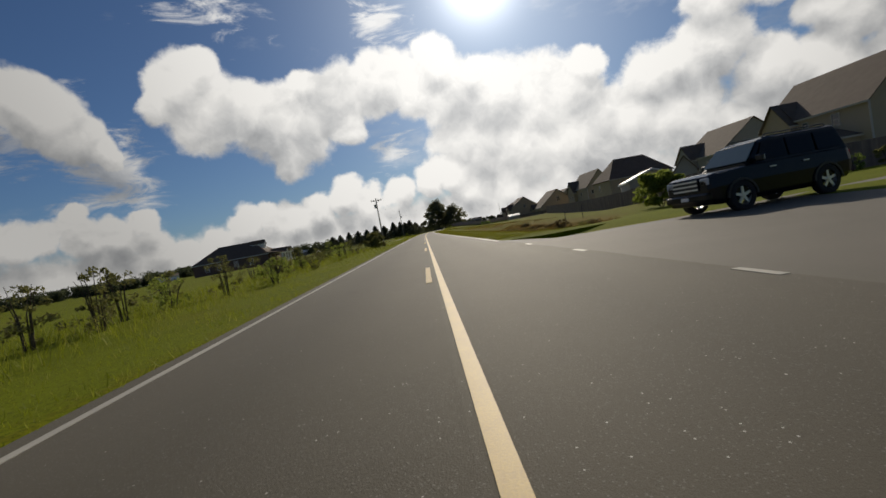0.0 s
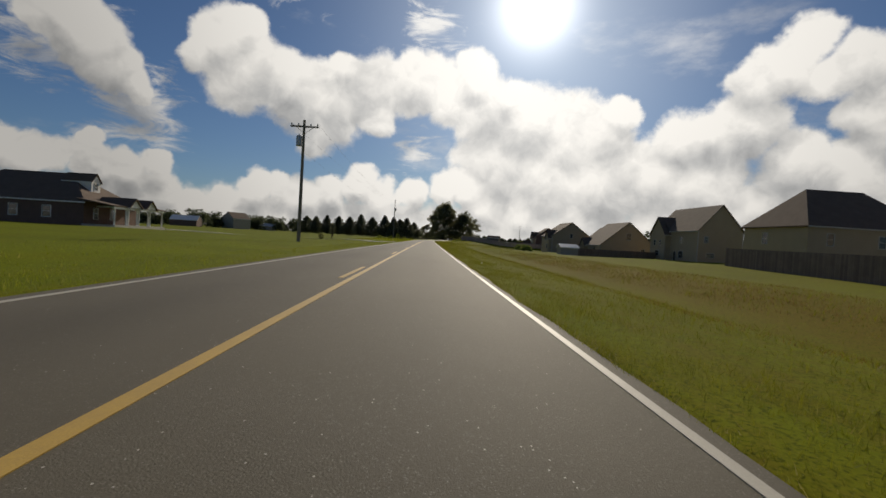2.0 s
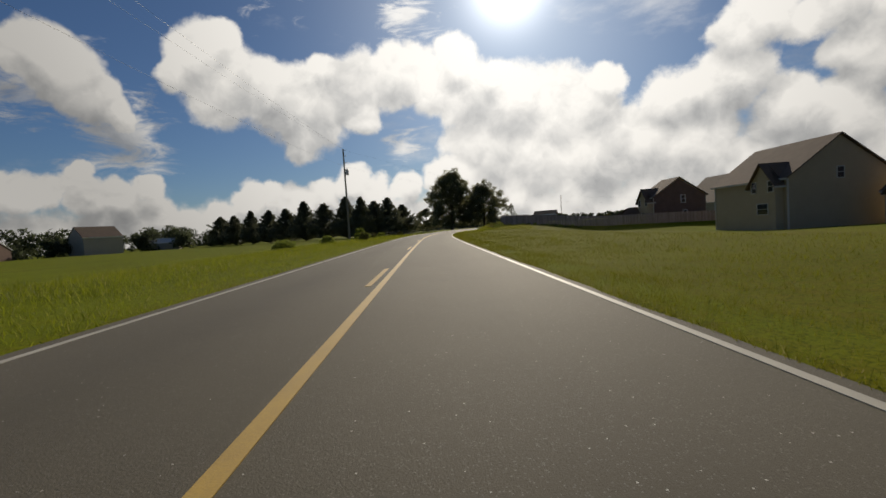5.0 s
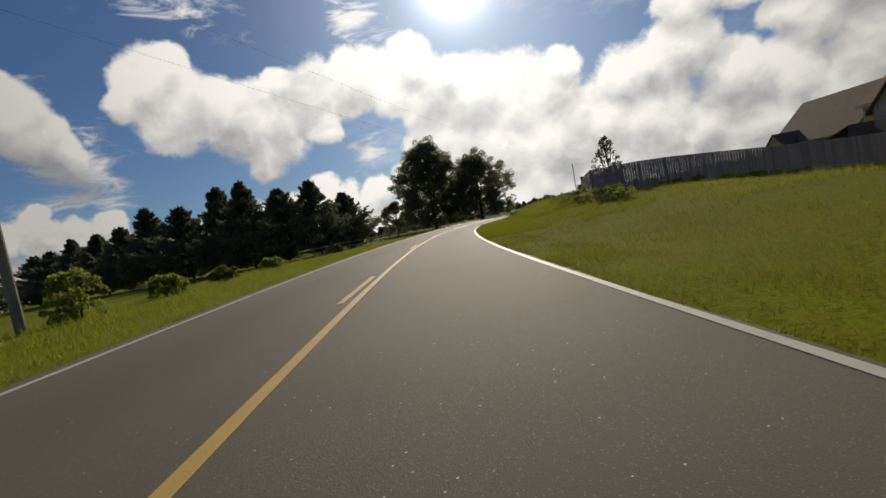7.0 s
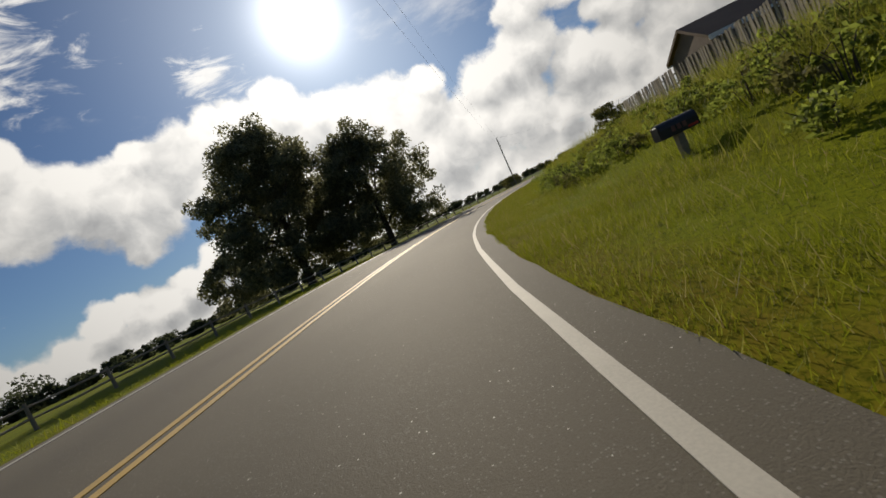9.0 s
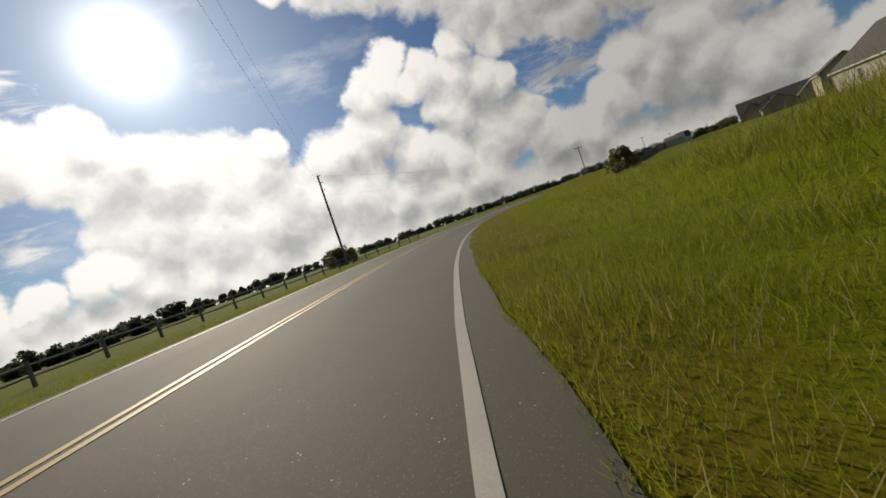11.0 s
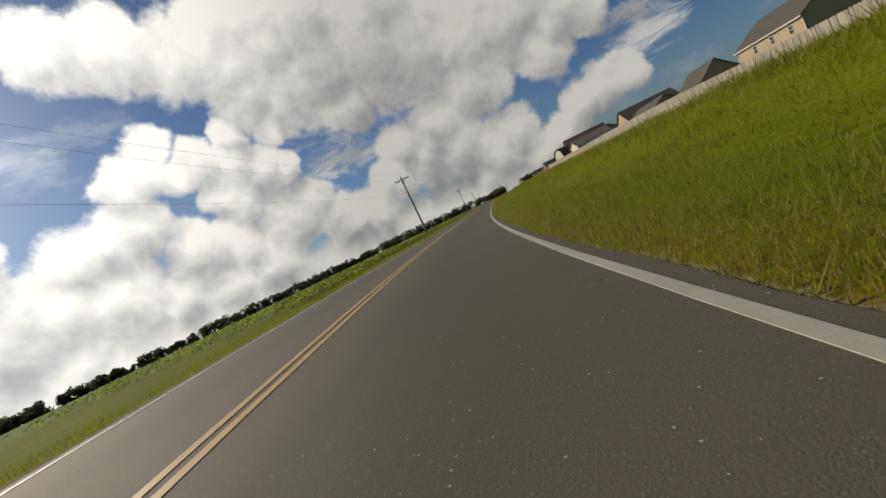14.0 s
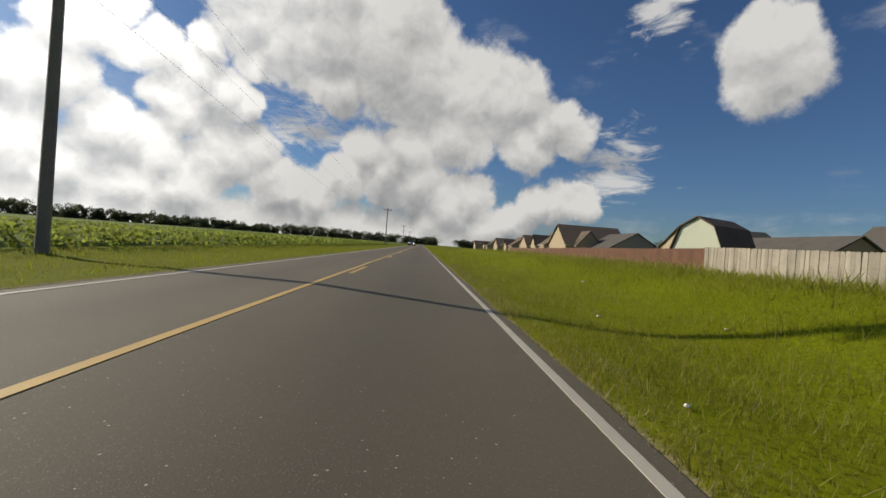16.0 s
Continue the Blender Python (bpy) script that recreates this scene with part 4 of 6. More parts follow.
two_storey("grey two-storey house with brown roof and pale metal shed", 67, 92, -0.4, 90, 13.5, 15, 6.0, 11.6, SIDING_GREY, SHINGLE_BROWN,
           cross=((3.4, 5.6, 1.2, 5.9, 9.0),), windows=(("+y", -3, 3.6, 0.9, 1.3), ("-x", 1.0, 4.0, 0.9, 1.3)))
two_storey("tall tan house with steep gable by the junction", 55.5, 54.5, -0.3, 90, 15, 11.6, 6.6, 11.8, SIDING_TAN, SHINGLE_BROWN,
           cross=((4.2, 4.6, 0.9, 6.2, 9.0), (-2.6, 7.0, 2.4, 3.0, 4.4)), windows=(("+y", -3.5, 4.6, 0.9, 1.3), ("+y", 0.6, 4.6, 0.8, 1.2)))
# hip-roofed house
hip = thing("house", "pale tan house with tall dark hipped roof", "house", "houses behind the fence", placed(59, 121.5, -0.7, 0))
hip_block(17, 11.5, 6.0, 11.6, SIDING_TAN, SHINGLE_DARK, hip, run=4.2, trim=CORNER)
for u in (-5.5, 1.5):
    window_on(hip, "-y", 17, 11.5, u, 3.6, 0.9, 1.5, trim=CORNER)
window_on(hip, "-x", 17, 11.5, 1.5, 3.6, 0.9, 1.5, trim=CORNER)
# far row along the last straight
for k, (s_, lat_, w_, d_, e_, r_, roof_) in enumerate(((520, 38, 13, 12, 3.4, 7.6, SHINGLE_BROWN), (545, 40, 12, 12, 3.4, 7.4, SHINGLE_BROWN), (572, 42, 12, 11, 3.2, 6.6, SHINGLE_DARK), (600, 42, 12, 11, 3.2, 6.8, SHINGLE_DARK), (640, 44, 12, 11, 3.2, 6.8, SHINGLE_BROWN), (690, 46, 12, 11, 3.2, 6.8, SHINGLE_DARK), (760, 48, 12, 11, 3.2, 6.8, SHINGLE_DARK))):
    p_ = side_spot(s_, lat_)
    two_storey("distant tan house with grey-brown roof in a row", p_.x, p_.y, p_.z - 0.1, math.degrees(heading(s_)) + 90 + (0 if k % 2 else 90), w_, d_, e_, r_, SIDING_TAN, roof_,
               cross=((2.0, 5.0, 1.0, e_, r_ - 1.4),), windows=(("+y", -3, 0.9, 1.0, 1.3), ("-x", -2, 0.9, 1.0, 1.3)))
# houses behind the pale fence
two_storey("tan single-storey house with long dark roof", 172.3, 299.4, -0.5, 14, 15, 9, 5.2, 8.0, SIDING_TAN, SHINGLE_GREY, windows=(("+y", -5, 3.6, 0.7, 1.0), ("+y", -1, 3.6, 0.7, 1.0), ("+y", 3, 3.6, 0.7, 1.0)))
two_storey("house with big plain grey shingle roof", 196, 307, -0.6, 14, 10, 9, 3.0, 6.8, SIDING_TAN, SHINGLE_GREY, windows=(("+y", 2, 1.2, 1.0, 1.2),))
two_storey("low house with long plain grey roof behind the pale fence", 199, 317, -0.6, 14, 15, 8.5, 2.4, 5.0, SIDING_TAN, SHINGLE_GREY, windows=(("+y", 2, 0.9, 1.0, 1.0),))
two_storey("house with grey roof and pale gable", 220, 316, -0.6, 104, 13, 13, 3.2, 7.0, SIDING_TAN, SHINGLE_GREY, windows=(("-x", 2, 1.2, 1.0, 1.2),))
two_storey("teal-grey roofed house with pale walls", 238, 327, -0.5, 14, 12, 10, 3.2, 6.2, SIDING_GREY, SHINGLE_GREY, windows=(("+y", -2, 1.2, 1.6, 1.2), ("-x", 0, 1.4, 1.0, 1.0)))
two_storey("dark-roofed house behind the red fence", 112, 285, -0.6, 28, 18, 12, 3.4, 7.6, SIDING_GREY, SHINGLE_GREY, windows=(("+y", 2, 1.4, 1.0, 1.2),))

# brick ranch house with a white porch
ranch = thing("ranch_house", "brick ranch house with grey roof and white columned porch", "house", "", placed(-50.3, 121.5, -0.05, 0) @ Matrix.Diagonal((0.88, 0.66, 0.88, 1.0)))
hip_block(22, 15, 3.2, 7.6, BRICK_RED, SHINGLE_DARK, ranch, run=5.0)
for face, u in (("-y", -7), ("-y", -3.5), ("-y", 1.5), ("-y", 6), ("+x", -4.5), ("+x", 4.5), ("+x", 0)):
    window_on(ranch, face, 22, 15, u, 0.9, 1.1, 1.5)
bm = bmesh.new()
slab(bm, [Vector((10.2, -8, 3.75)), Vector((15.4, -8, 2.95)), Vector((15.4, 8, 2.95)), Vector((10.2, 8, 3.75))], 0.16)
porch_roof = part("porch_roof", bm, SHINGLE_DARK, ranch)
box_part("beam", 15.0, 15.3, -7.8, 7.8, 2.5, 2.79, WHITE_TRIM, porch_roof)
box_part("porch_floor", 11.0, 15.5, -7.9, 7.9, -0.3, 0.18, CONCRETE, ranch)
for yy in (-7.4, -4.2, -3.6, -1.0, -0.4, 2.6, 3.2, 7.4):
    bm = bmesh.new()
    add_tube(bm, [((15.15, yy, 0.18), 0.17), ((15.15, yy, 0.4), 0.12), ((15.15, yy, 2.3), 0.11), ((15.15, yy, 2.5), 0.17)], 10)
    part("column", bm, WHITE_TRIM, ranch)
for yy in (-3.9 + 1.6, 2.9 - 0.2):
    m = Matrix.Translation((13.2, yy, 0)) 
    gable_block(4.6, 3.4, 2.9, 4.1, WHITE_TRIM, SHINGLE_DARK, ranch, over=0.25, at=m, low=2.85)
gable_block(4.0, 2.4, 6.4, 7.5, WHITE_TRIM, SHINGLE_DARK, ranch, over=0.2, at=Matrix.Translation((7.0, -1.0, 0)), low=4.6)
window_on(ranch, "+x", 18.0, 2, -1.0, 5.2, 0.8, 0.9)


# ---- sheds ----
def shed(label, x, y, z, yaw, w, d, eave, ridge, wall, roof, doors=True):
    h = thing("shed", label, "shed", "", placed(x, y, z, yaw))
    gable_block(w, d, eave, ridge, wall, roof, h, over=0.18, low=-0.6)
    if doors:
        for u in (-0.45, 0.45):
            o = box_part("door", w / 2 + 0.004, w / 2 + 0.05, u - 0.43, u + 0.43, 0.05, 1.8, wall, h)
            box_part("handle", w / 2 + 0.05, w / 2 + 0.08, u - 0.03 * (1 if u > 0 else -1) * 10 - 0.02, u - 0.03 * (1 if u > 0 else -1) * 10 + 0.02, 0.9, 1.05, METAL_GREY, o)
    return h


PALE_SHED = material("pale_green_boards", (0.62, 0.66, 0.50), rough=0.7, amount=0.12, scale=1, fine=12)
CREAM = material("cream_siding", (0.66, 0.57, 0.40), rough=0.7, amount=0.1, scale=0.8, fine=12)
shed("grey garden shed with white metal roof", 31.5, 153.4, -1.1, 0, 3.7, 2.7, 1.65, 2.25, SIDING_GREY, METAL_ROOF)
shed("long open shed with white metal roof", 25.0, 48.5, -0.3, 72, 7.5, 4.6, 2.3, 3.15, SIDING_GREY, METAL_ROOF, doors=False)
shed("small grey playhouse shed with a brown roof", 24.5, 40.5, -0.3, 60, 1.7, 1.8, 2.3, 3.5, SIDING_GREY, SHINGLE_BROWN)
shed("dark brown shed with plain roof behind the fence", 31.6, 257.6, 0.4, -24, 5.2, 3.6, 2.1, 3.0, FENCE_DARK, SHINGLE_DARK, doors=False)
cream = shed("cream-sided garden shed with low gable and pale trim", 154.15, 329.7, -0.5, 14 + 90, 4.2, 4.9, 2.5, 3.2, CREAM, SHINGLE_BROWN, doors=False)
# clapboard lines of the cream shed
for k in range(12):
    bm = bmesh.new()
    add_box(bm, 2.104, 2.12, -2.43, 2.43, 0.3 + k * 0.2, 0.485 + k * 0.2)
    part("clapboard", bm, CREAM, cream)


def gambrel_shed(x, y, z, yaw):
    """A barn-shaped shed with a broken roof, the ridge along local x."""
    h = thing("barn_shed", "pale green barn-shaped garden shed with black roof", "shed", "", placed(x, y, z, yaw))
    w, d = 3.3, 2.6
    prof = [(-d / 2, -0.4), (d / 2, -0.4), (d / 2, 1.9), (d / 2 * 0.66, 3.1), (0, 3.6), (-d / 2 * 0.66, 3.1), (-d / 2, 1.9)]
    bm = bmesh.new()
    a, b = [bm.verts.new((-w / 2, yy, zz)) for yy, zz in prof], [bm.verts.new((w / 2, yy, zz)) for yy, zz in prof]
    bm.faces.new(a)
    bm.faces.new(b[::-1])
    for i in range(7):
        bm.faces.new((a[i], b[i], b[(i + 1) % 7], a[(i + 1) % 7]))
    part("wall", bm, PALE_SHED, h)
    for p, q in zip(prof[2:], prof[3:]):
        bm = bmesh.new()
        up = 0.09
        slab(bm, [Vector((-w / 2 - 0.12, p[0] * 1.05, p[1] + up)), Vector((w / 2 + 0.12, p[0] * 1.05, p[1] + up)), Vector((w / 2 + 0.12, q[0] * 1.05, q[1] + up)), Vector((-w / 2 - 0.12, q[0] * 1.05, q[1] + up))], 0.07)
        part("roof", bm, SHINGLE_DARK, h)


gambrel_shed(171.6, 334.2, -0.3, 14 - 62)


# ---- fences ----
def board_mesh(name, width, height, thick, mat):
    """A dog-eared fence board standing on its foot."""
    w, e = width / 2, min(0.03, width / 4)
    prof = [(-w, 0), (w, 0), (w, height - e), (w - e, height), (-w + e, height), (-w, height - e)]
    verts = [(x, y, z) for y in (-thick / 2, thick / 2) for x, z in prof]
    faces = [tuple(range(6)), tuple(range(11, 5, -1))] + [(i, i + 6, (i + 1) % 6 + 6, (i + 1) % 6) for i in range(6)]
    me = bpy.data.meshes.new(name)
    me.from_pydata(verts, [], faces)
    me.materials.append(mat)
    me.update()
    return me


def board_fence(label, places, height, mat, pitch=0.16, width=0.14, singles=0, wander=0.0, sink=0.25, back=1):
    """Upright boards on rails and posts along a line of places (x, y, z of the ground)."""
    rnd = random.Random(len(places) * 7 + int(places[0][0]))
    f = thing("board_fence", label, "fence", "wooden fences", Matrix.Translation(places[0]))
    o = Vector(places[0])
    spots = []
    carry = 0.0
    for p, q in zip(places, places[1:]):
        p, q = Vector(p), Vector(q)
        run = (q - p).length
        flat = (q - p).normalized()
        yaw = math.atan2(flat.y, flat.x)
        u = carry
        while u < run:
            spots.append((p.lerp(q, u / run), yaw))
            u += pitch
        carry = u - run
        side = Vector((-math.sin(yaw), math.cos(yaw), 0)) * 0.05 * back
        for hz in (0.35, height * 0.45, height - sink - 0.3):
            bm = bmesh.new()
            add_tube(bm, [(p - o + side + Vector((0, 0, hz)), 0.045), (q - o + side + Vector((0, 0, hz)), 0.045)], 4)
            part("rail", bm, mat, f)
        n = max(1, int(run / 2.4))
        for k in range(n + 1):
            c = p.lerp(q, k / n) - o + side * 2.2
            box_part("post", c.x - 0.05, c.x + 0.05, c.y - 0.05, c.y + 0.05, c.z - 0.4, c.z + height - sink - 0.06, mat, f)
    me = board_mesh("board", width, height, 0.02, mat)
    single = spots[:singles]
    rest = spots[singles:]
    for c, yaw in single:
        b = new("board", me)
        b.parent = f
        b.matrix_local = Matrix.Translation(c - o + Vector((0, 0, -sink + rnd.uniform(-wander, wander) * 0.6))) @ Matrix.Rotation(yaw, 4, "Z") @ Matrix.Rotation(rnd.uniform(-wander, wander), 4, "Y") @ Matrix.Rotation(rnd.uniform(-wander, wander) * 0.6, 4, "X")
    if rest:
        src = np.array([v.co for v in me.vertices])
        vs, fs = [], []
        for k, (c, yaw) in enumerate(rest):
            m = Matrix.Translation(c - o + Vector((0, 0, -sink + rnd.uniform(-wander, wander) * 0.6))) @ Matrix.Rotation(yaw, 4, "Z") @ Matrix.Rotation(rnd.uniform(-wander, wander), 4, "Y")
            vs += [m @ Vector(v) for v in src]
            fs += [tuple(i + 12 * k for i in poly.vertices) for poly in me.polygons]
        ob = link_mesh("board", vs, fs, JOINED[mat.name], f)
        ob["kind"] = "stuff"
    return f


def joined_copy(mat, name):
    """The same boards, tinted piece by piece where they form one mesh."""
    m = mat.copy()
    m.name = name
    t = m.node_tree
    for n in list(t.nodes):
        if n.bl_idname == "ShaderNodeObjectInfo":
            g = t.nodes.new("ShaderNodeNewGeometry")
            for l in list(n.outputs["Random"].links):
                t.links.new(g.outputs["Random Per Island"], l.to_socket)
    return m


JOINED = {m.name: joined_copy(m, m.name + "_joined") for m in (FENCE_DARK, FENCE_HAZED, FENCE_GREY, FENCE_PALE, FENCE_RED, FENCE_BROWN)}


def fence_line(points, n=8, dz=0.0):
    """Places on the land along a broken line, cut into short runs."""
    out = []
    for (x0, y0), (x1, y1) in zip(points, points[1:]):
        for k in range(n):
            u = k / n
            x, y = x0 + (x1 - x0) * u, y0 + (y1 - y0) * u
            out.append((x, y, ground_z(x, y) + dz))
    x, y = points[-1]
    return out + [(x, y, ground_z(x, y) + dz)]


def road_line(s0, s1, l0, l1, n):
    return [tuple(side_spot(s0 + (s1 - s0) * k / n, l0 + (l1 - l0) * k / n)) for k in range(n + 1)]


board_fence("tall dark weathered board fence along the gardens", fence_line([(66, 31), (40, 26.6), (18.2, 24), (20.2, 47), (23.6, 70), (27.5, 98), (38, 112)], 6), 1.8, FENCE_DARK, back=-1)
board_fence("dark board fence behind the lawn", fence_line([(33.6, 153), (57, 163.5)], 5), 1.8, FENCE_DARK)
board_fence("purple-grey board fence running back from the bend", fence_line([(14.3, 222.6), (22, 222.4), (31, 220.2), (54, 215.0)], 5), 1.9, FENCE_HAZED, back=1)
board_fence("weathered gappy picket fence on the overgrown bank", fence_line([(14.3, 222.6), (18.7, 234), (24.6, 248.3), (33.2, 267.6)], 8), 1.85, FENCE_GREY, pitch=0.165, width=0.125, singles=290, wander=0.045, back=-1)
board_fence("red-stained board fence above the grass bank", road_line(330, 371, 14.0, 16.5, 14), 1.75, FENCE_RED, back=-1, sink=0.45)
board_fence("pale weathered board fence above the grass bank", road_line(371, 441, 16.4, 13.1, 22), 1.8, FENCE_PALE, pitch=0.15, singles=0, wander=0.012, back=-1, sink=0.62)
board_fence("dark brown board fence beside the pale one", road_line(441, 500, 13.1, 17.0, 10), 1.75, FENCE_BROWN, back=-1, sink=0.62)


def split_rail_fence(points, label):
    f = thing("split_rail_fence", label, "fence", "", Matrix.Translation(points[0]))
    o = Vector(points[0])
    for k, p in enumerate(points):
        c = Vector(p) - o
        bm = bmesh.new()
        add_tube(bm, [(c + Vector((0, 0, -0.3)), 0.085), (c + Vector((0, 0, 0.5)), 0.075), (c + Vector((0.01, 0, 0.98)), 0.065)], 6)
        part("post", bm, WOOD_GREY, f)
        if k:
            a = Vector(points[k - 1]) - o
            for hz in (0.4, 0.82):
                bm = bmesh.new()
                add_tube(bm, [(a + Vector((0, 0, hz)), 0.035), ((a + c) / 2 + Vector((0, 0, hz - 0.02)), 0.045), (c + Vector((0, 0, hz + 0.02)), 0.045)], 6)
                part("rail", bm, WOOD_GREY, f)


split_rail_fence([tuple(side_spot(235.5 + 2.9 * k, -13.4)) for k in range(42)], "grey split-rail fence along the outside of the bend")


# ---- utility poles ----
def pole(s_, lat_, height, arm=True, lean=0.0, box=True, label="grey wooden utility pole with crossarm and transformer", side=1):
    p = thing("utility_pole", label, "utility pole", "poles along the road", stand(s_, lat_))
    bm = bmesh.new()
    n = 6
    add_tube(bm, [((lean * (k / n) ** 2, 0, -0.4 + (height + 0.4) * k / n), 0.16 - 0.055 * k / n) for k in range(n + 1)], 10)
    part("pole", bm, WOOD_GREY, p)
    top = lean
    if arm:
        a = box_part("crossarm", top - 1.15, top + 1.15, 0.11, 0.21, height - 0.55, height - 0.42, WOOD_GREY, p)
        for u in (-1.05, -0.5, 0.5, 1.05):
            bm = bmesh.new()
            add_tube(bm, [((top + u, 0.16, height - 0.42), 0.03), ((top + u, 0.16, height - 0.32), 0.06), ((top + u, 0.16, height - 0.22), 0.035)], 8)
            part("insulator", bm, METAL_GREY, a)
        for sgn in (-1, 1):
            bm = bmesh.new()
            add_tube(bm, [((top, 0.16, height - 1.05), 0.02), ((top + sgn * 0.7, 0.16, height - 0.55), 0.02)], 5)
            part("brace", bm, METAL_GREY, p)
    else:
        for hz in (0.15, 1.0, 1.9):
            bm = bmesh.new()
            add_tube(bm, [((top, 0, height - hz), 0.03), ((top + 0.3, 0, height - hz), 0.035), ((top + 0.38, 0, height - hz + 0.03), 0.06)], 8)
            part("insulator", bm, METAL_GREY, p)
    if box:
        bm = bmesh.new()
        zc = height - (1.7 if arm else 3.3)
        add_tube(bm, [((top - side * 0.36, 0, zc - 0.42), 0.19), ((top - side * 0.36, 0, zc - 0.38), 0.23), ((top - side * 0.36, 0, zc + 0.36), 0.23), ((top - side * 0.36, 0, zc + 0.42), 0.17)], 12)
        t = part("transformer", bm, METAL_GREY, p)
        bm = bmesh.new()
        add_tube(bm, [((top - side * 0.36, 0, zc + 0.42), 0.05), ((top - side * 0.36, 0, zc + 0.62), 0.03)], 6)
        part("bushing", bm, METAL_GREY, t)
    return p


POLES = [(97.2, -9.1, 9.9, True), (211.0, -12.3, 13.2, False), (342.7, -17.7, 11.4, False), (435.5, -7.9, 9.7, True), (541, -7.8, 9.7, True), (648, -7.8, 9.7, True), (756, -7.8, 9.7, True)]
for k, (s_, lat_, hh, arm_) in enumerate(POLES):
    pole(s_, lat_, hh, arm_, box=arm_ and k < 1 or not arm_ and k == 1, side=1 if arm_ else -1,
         label="grey wooden utility pole with crossarm and transformer" if arm_ and k < 1 else ("tall grey wooden pole with transformer and side insulators" if k == 1 else ("plain leaning grey wooden pole beside a bush" if not arm_ else "grey wooden utility pole with plain crossarm")), lean=0.15 if k == 2 else 0.0)
WIRE = material("wire", (0.05, 0.05, 0.05), rough=0.5, bump=0)
for (sa, la, ha, aa), (sb, lb, hb, ab) in zip(POLES, POLES[1:]):
    for off, dz in ((-1.05, -0.2), (1.05, -0.2), (0.1, -2.6)):
        a = side_spot(sa, la, ha + dz) + Vector((math.cos(heading(sa)), math.sin(heading(sa)), 0)) * (off if aa else 0.35)
        b = side_spot(sb, lb, hb + dz) + Vector((math.cos(heading(sb)), math.sin(heading(sb)), 0)) * (off if ab else 0.35)
        bm = bmesh.new()
        add_tube(bm, [(a.lerp(b, u) - Vector((0, 0, 1.6 * 4 * u * (1 - u))), 0.0045) for u in (i / 12 for i in range(13))], 4)
        tagged(part("power_line", bm, WIRE, None), "thin dark power line sagging between poles", "power line", "lines between the poles")


# ---- plants ----
def leaf_cloud(centres, radii, per, size, rnd, squash=0.8, droop=0.0):
    """Small leaf quads scattered through clumps."""
    c = np.repeat(np.asarray(centres, float), per, 0)
    r = np.repeat(np.asarray(radii, float), per)
    n = len(c)
    d = rnd.normal(size=(n, 3))
    d /= np.linalg.norm(d, axis=1)[:, None]
    rad = r * rnd.uniform(0.25, 1.0, n) ** 0.6
    p = c + d * rad[:, None] * np.array([1, 1, squash])
    a = rnd.normal(size=(n, 3))
    a /= np.linalg.norm(a, axis=1)[:, None]
    b = np.cross(a, rnd.normal(size=(n, 3)))
    b /= np.linalg.norm(b, axis=1)[:, None]
    s_ = (size * rnd.uniform(0.6, 1.3, n))[:, None]
    verts = np.stack([p - a * s_, p + b * s_ * 0.5, p + a * s_, p - b * s_ * 0.5], 1).reshape(-1, 3)
    return verts, np.arange(4 * n).reshape(-1, 4)


def limb(bm, a, b, r0, r1, rnd, bend=0.25):
    a, b = Vector(a), Vector(b)
    off = Vector((rnd.uniform(-bend, bend), rnd.uniform(-bend, bend), rnd.uniform(0, bend)))
    add_tube(bm, [(a, r0), (a.lerp(b, 0.5) + off, (r0 + r1) / 2), (b, r1)], 7)


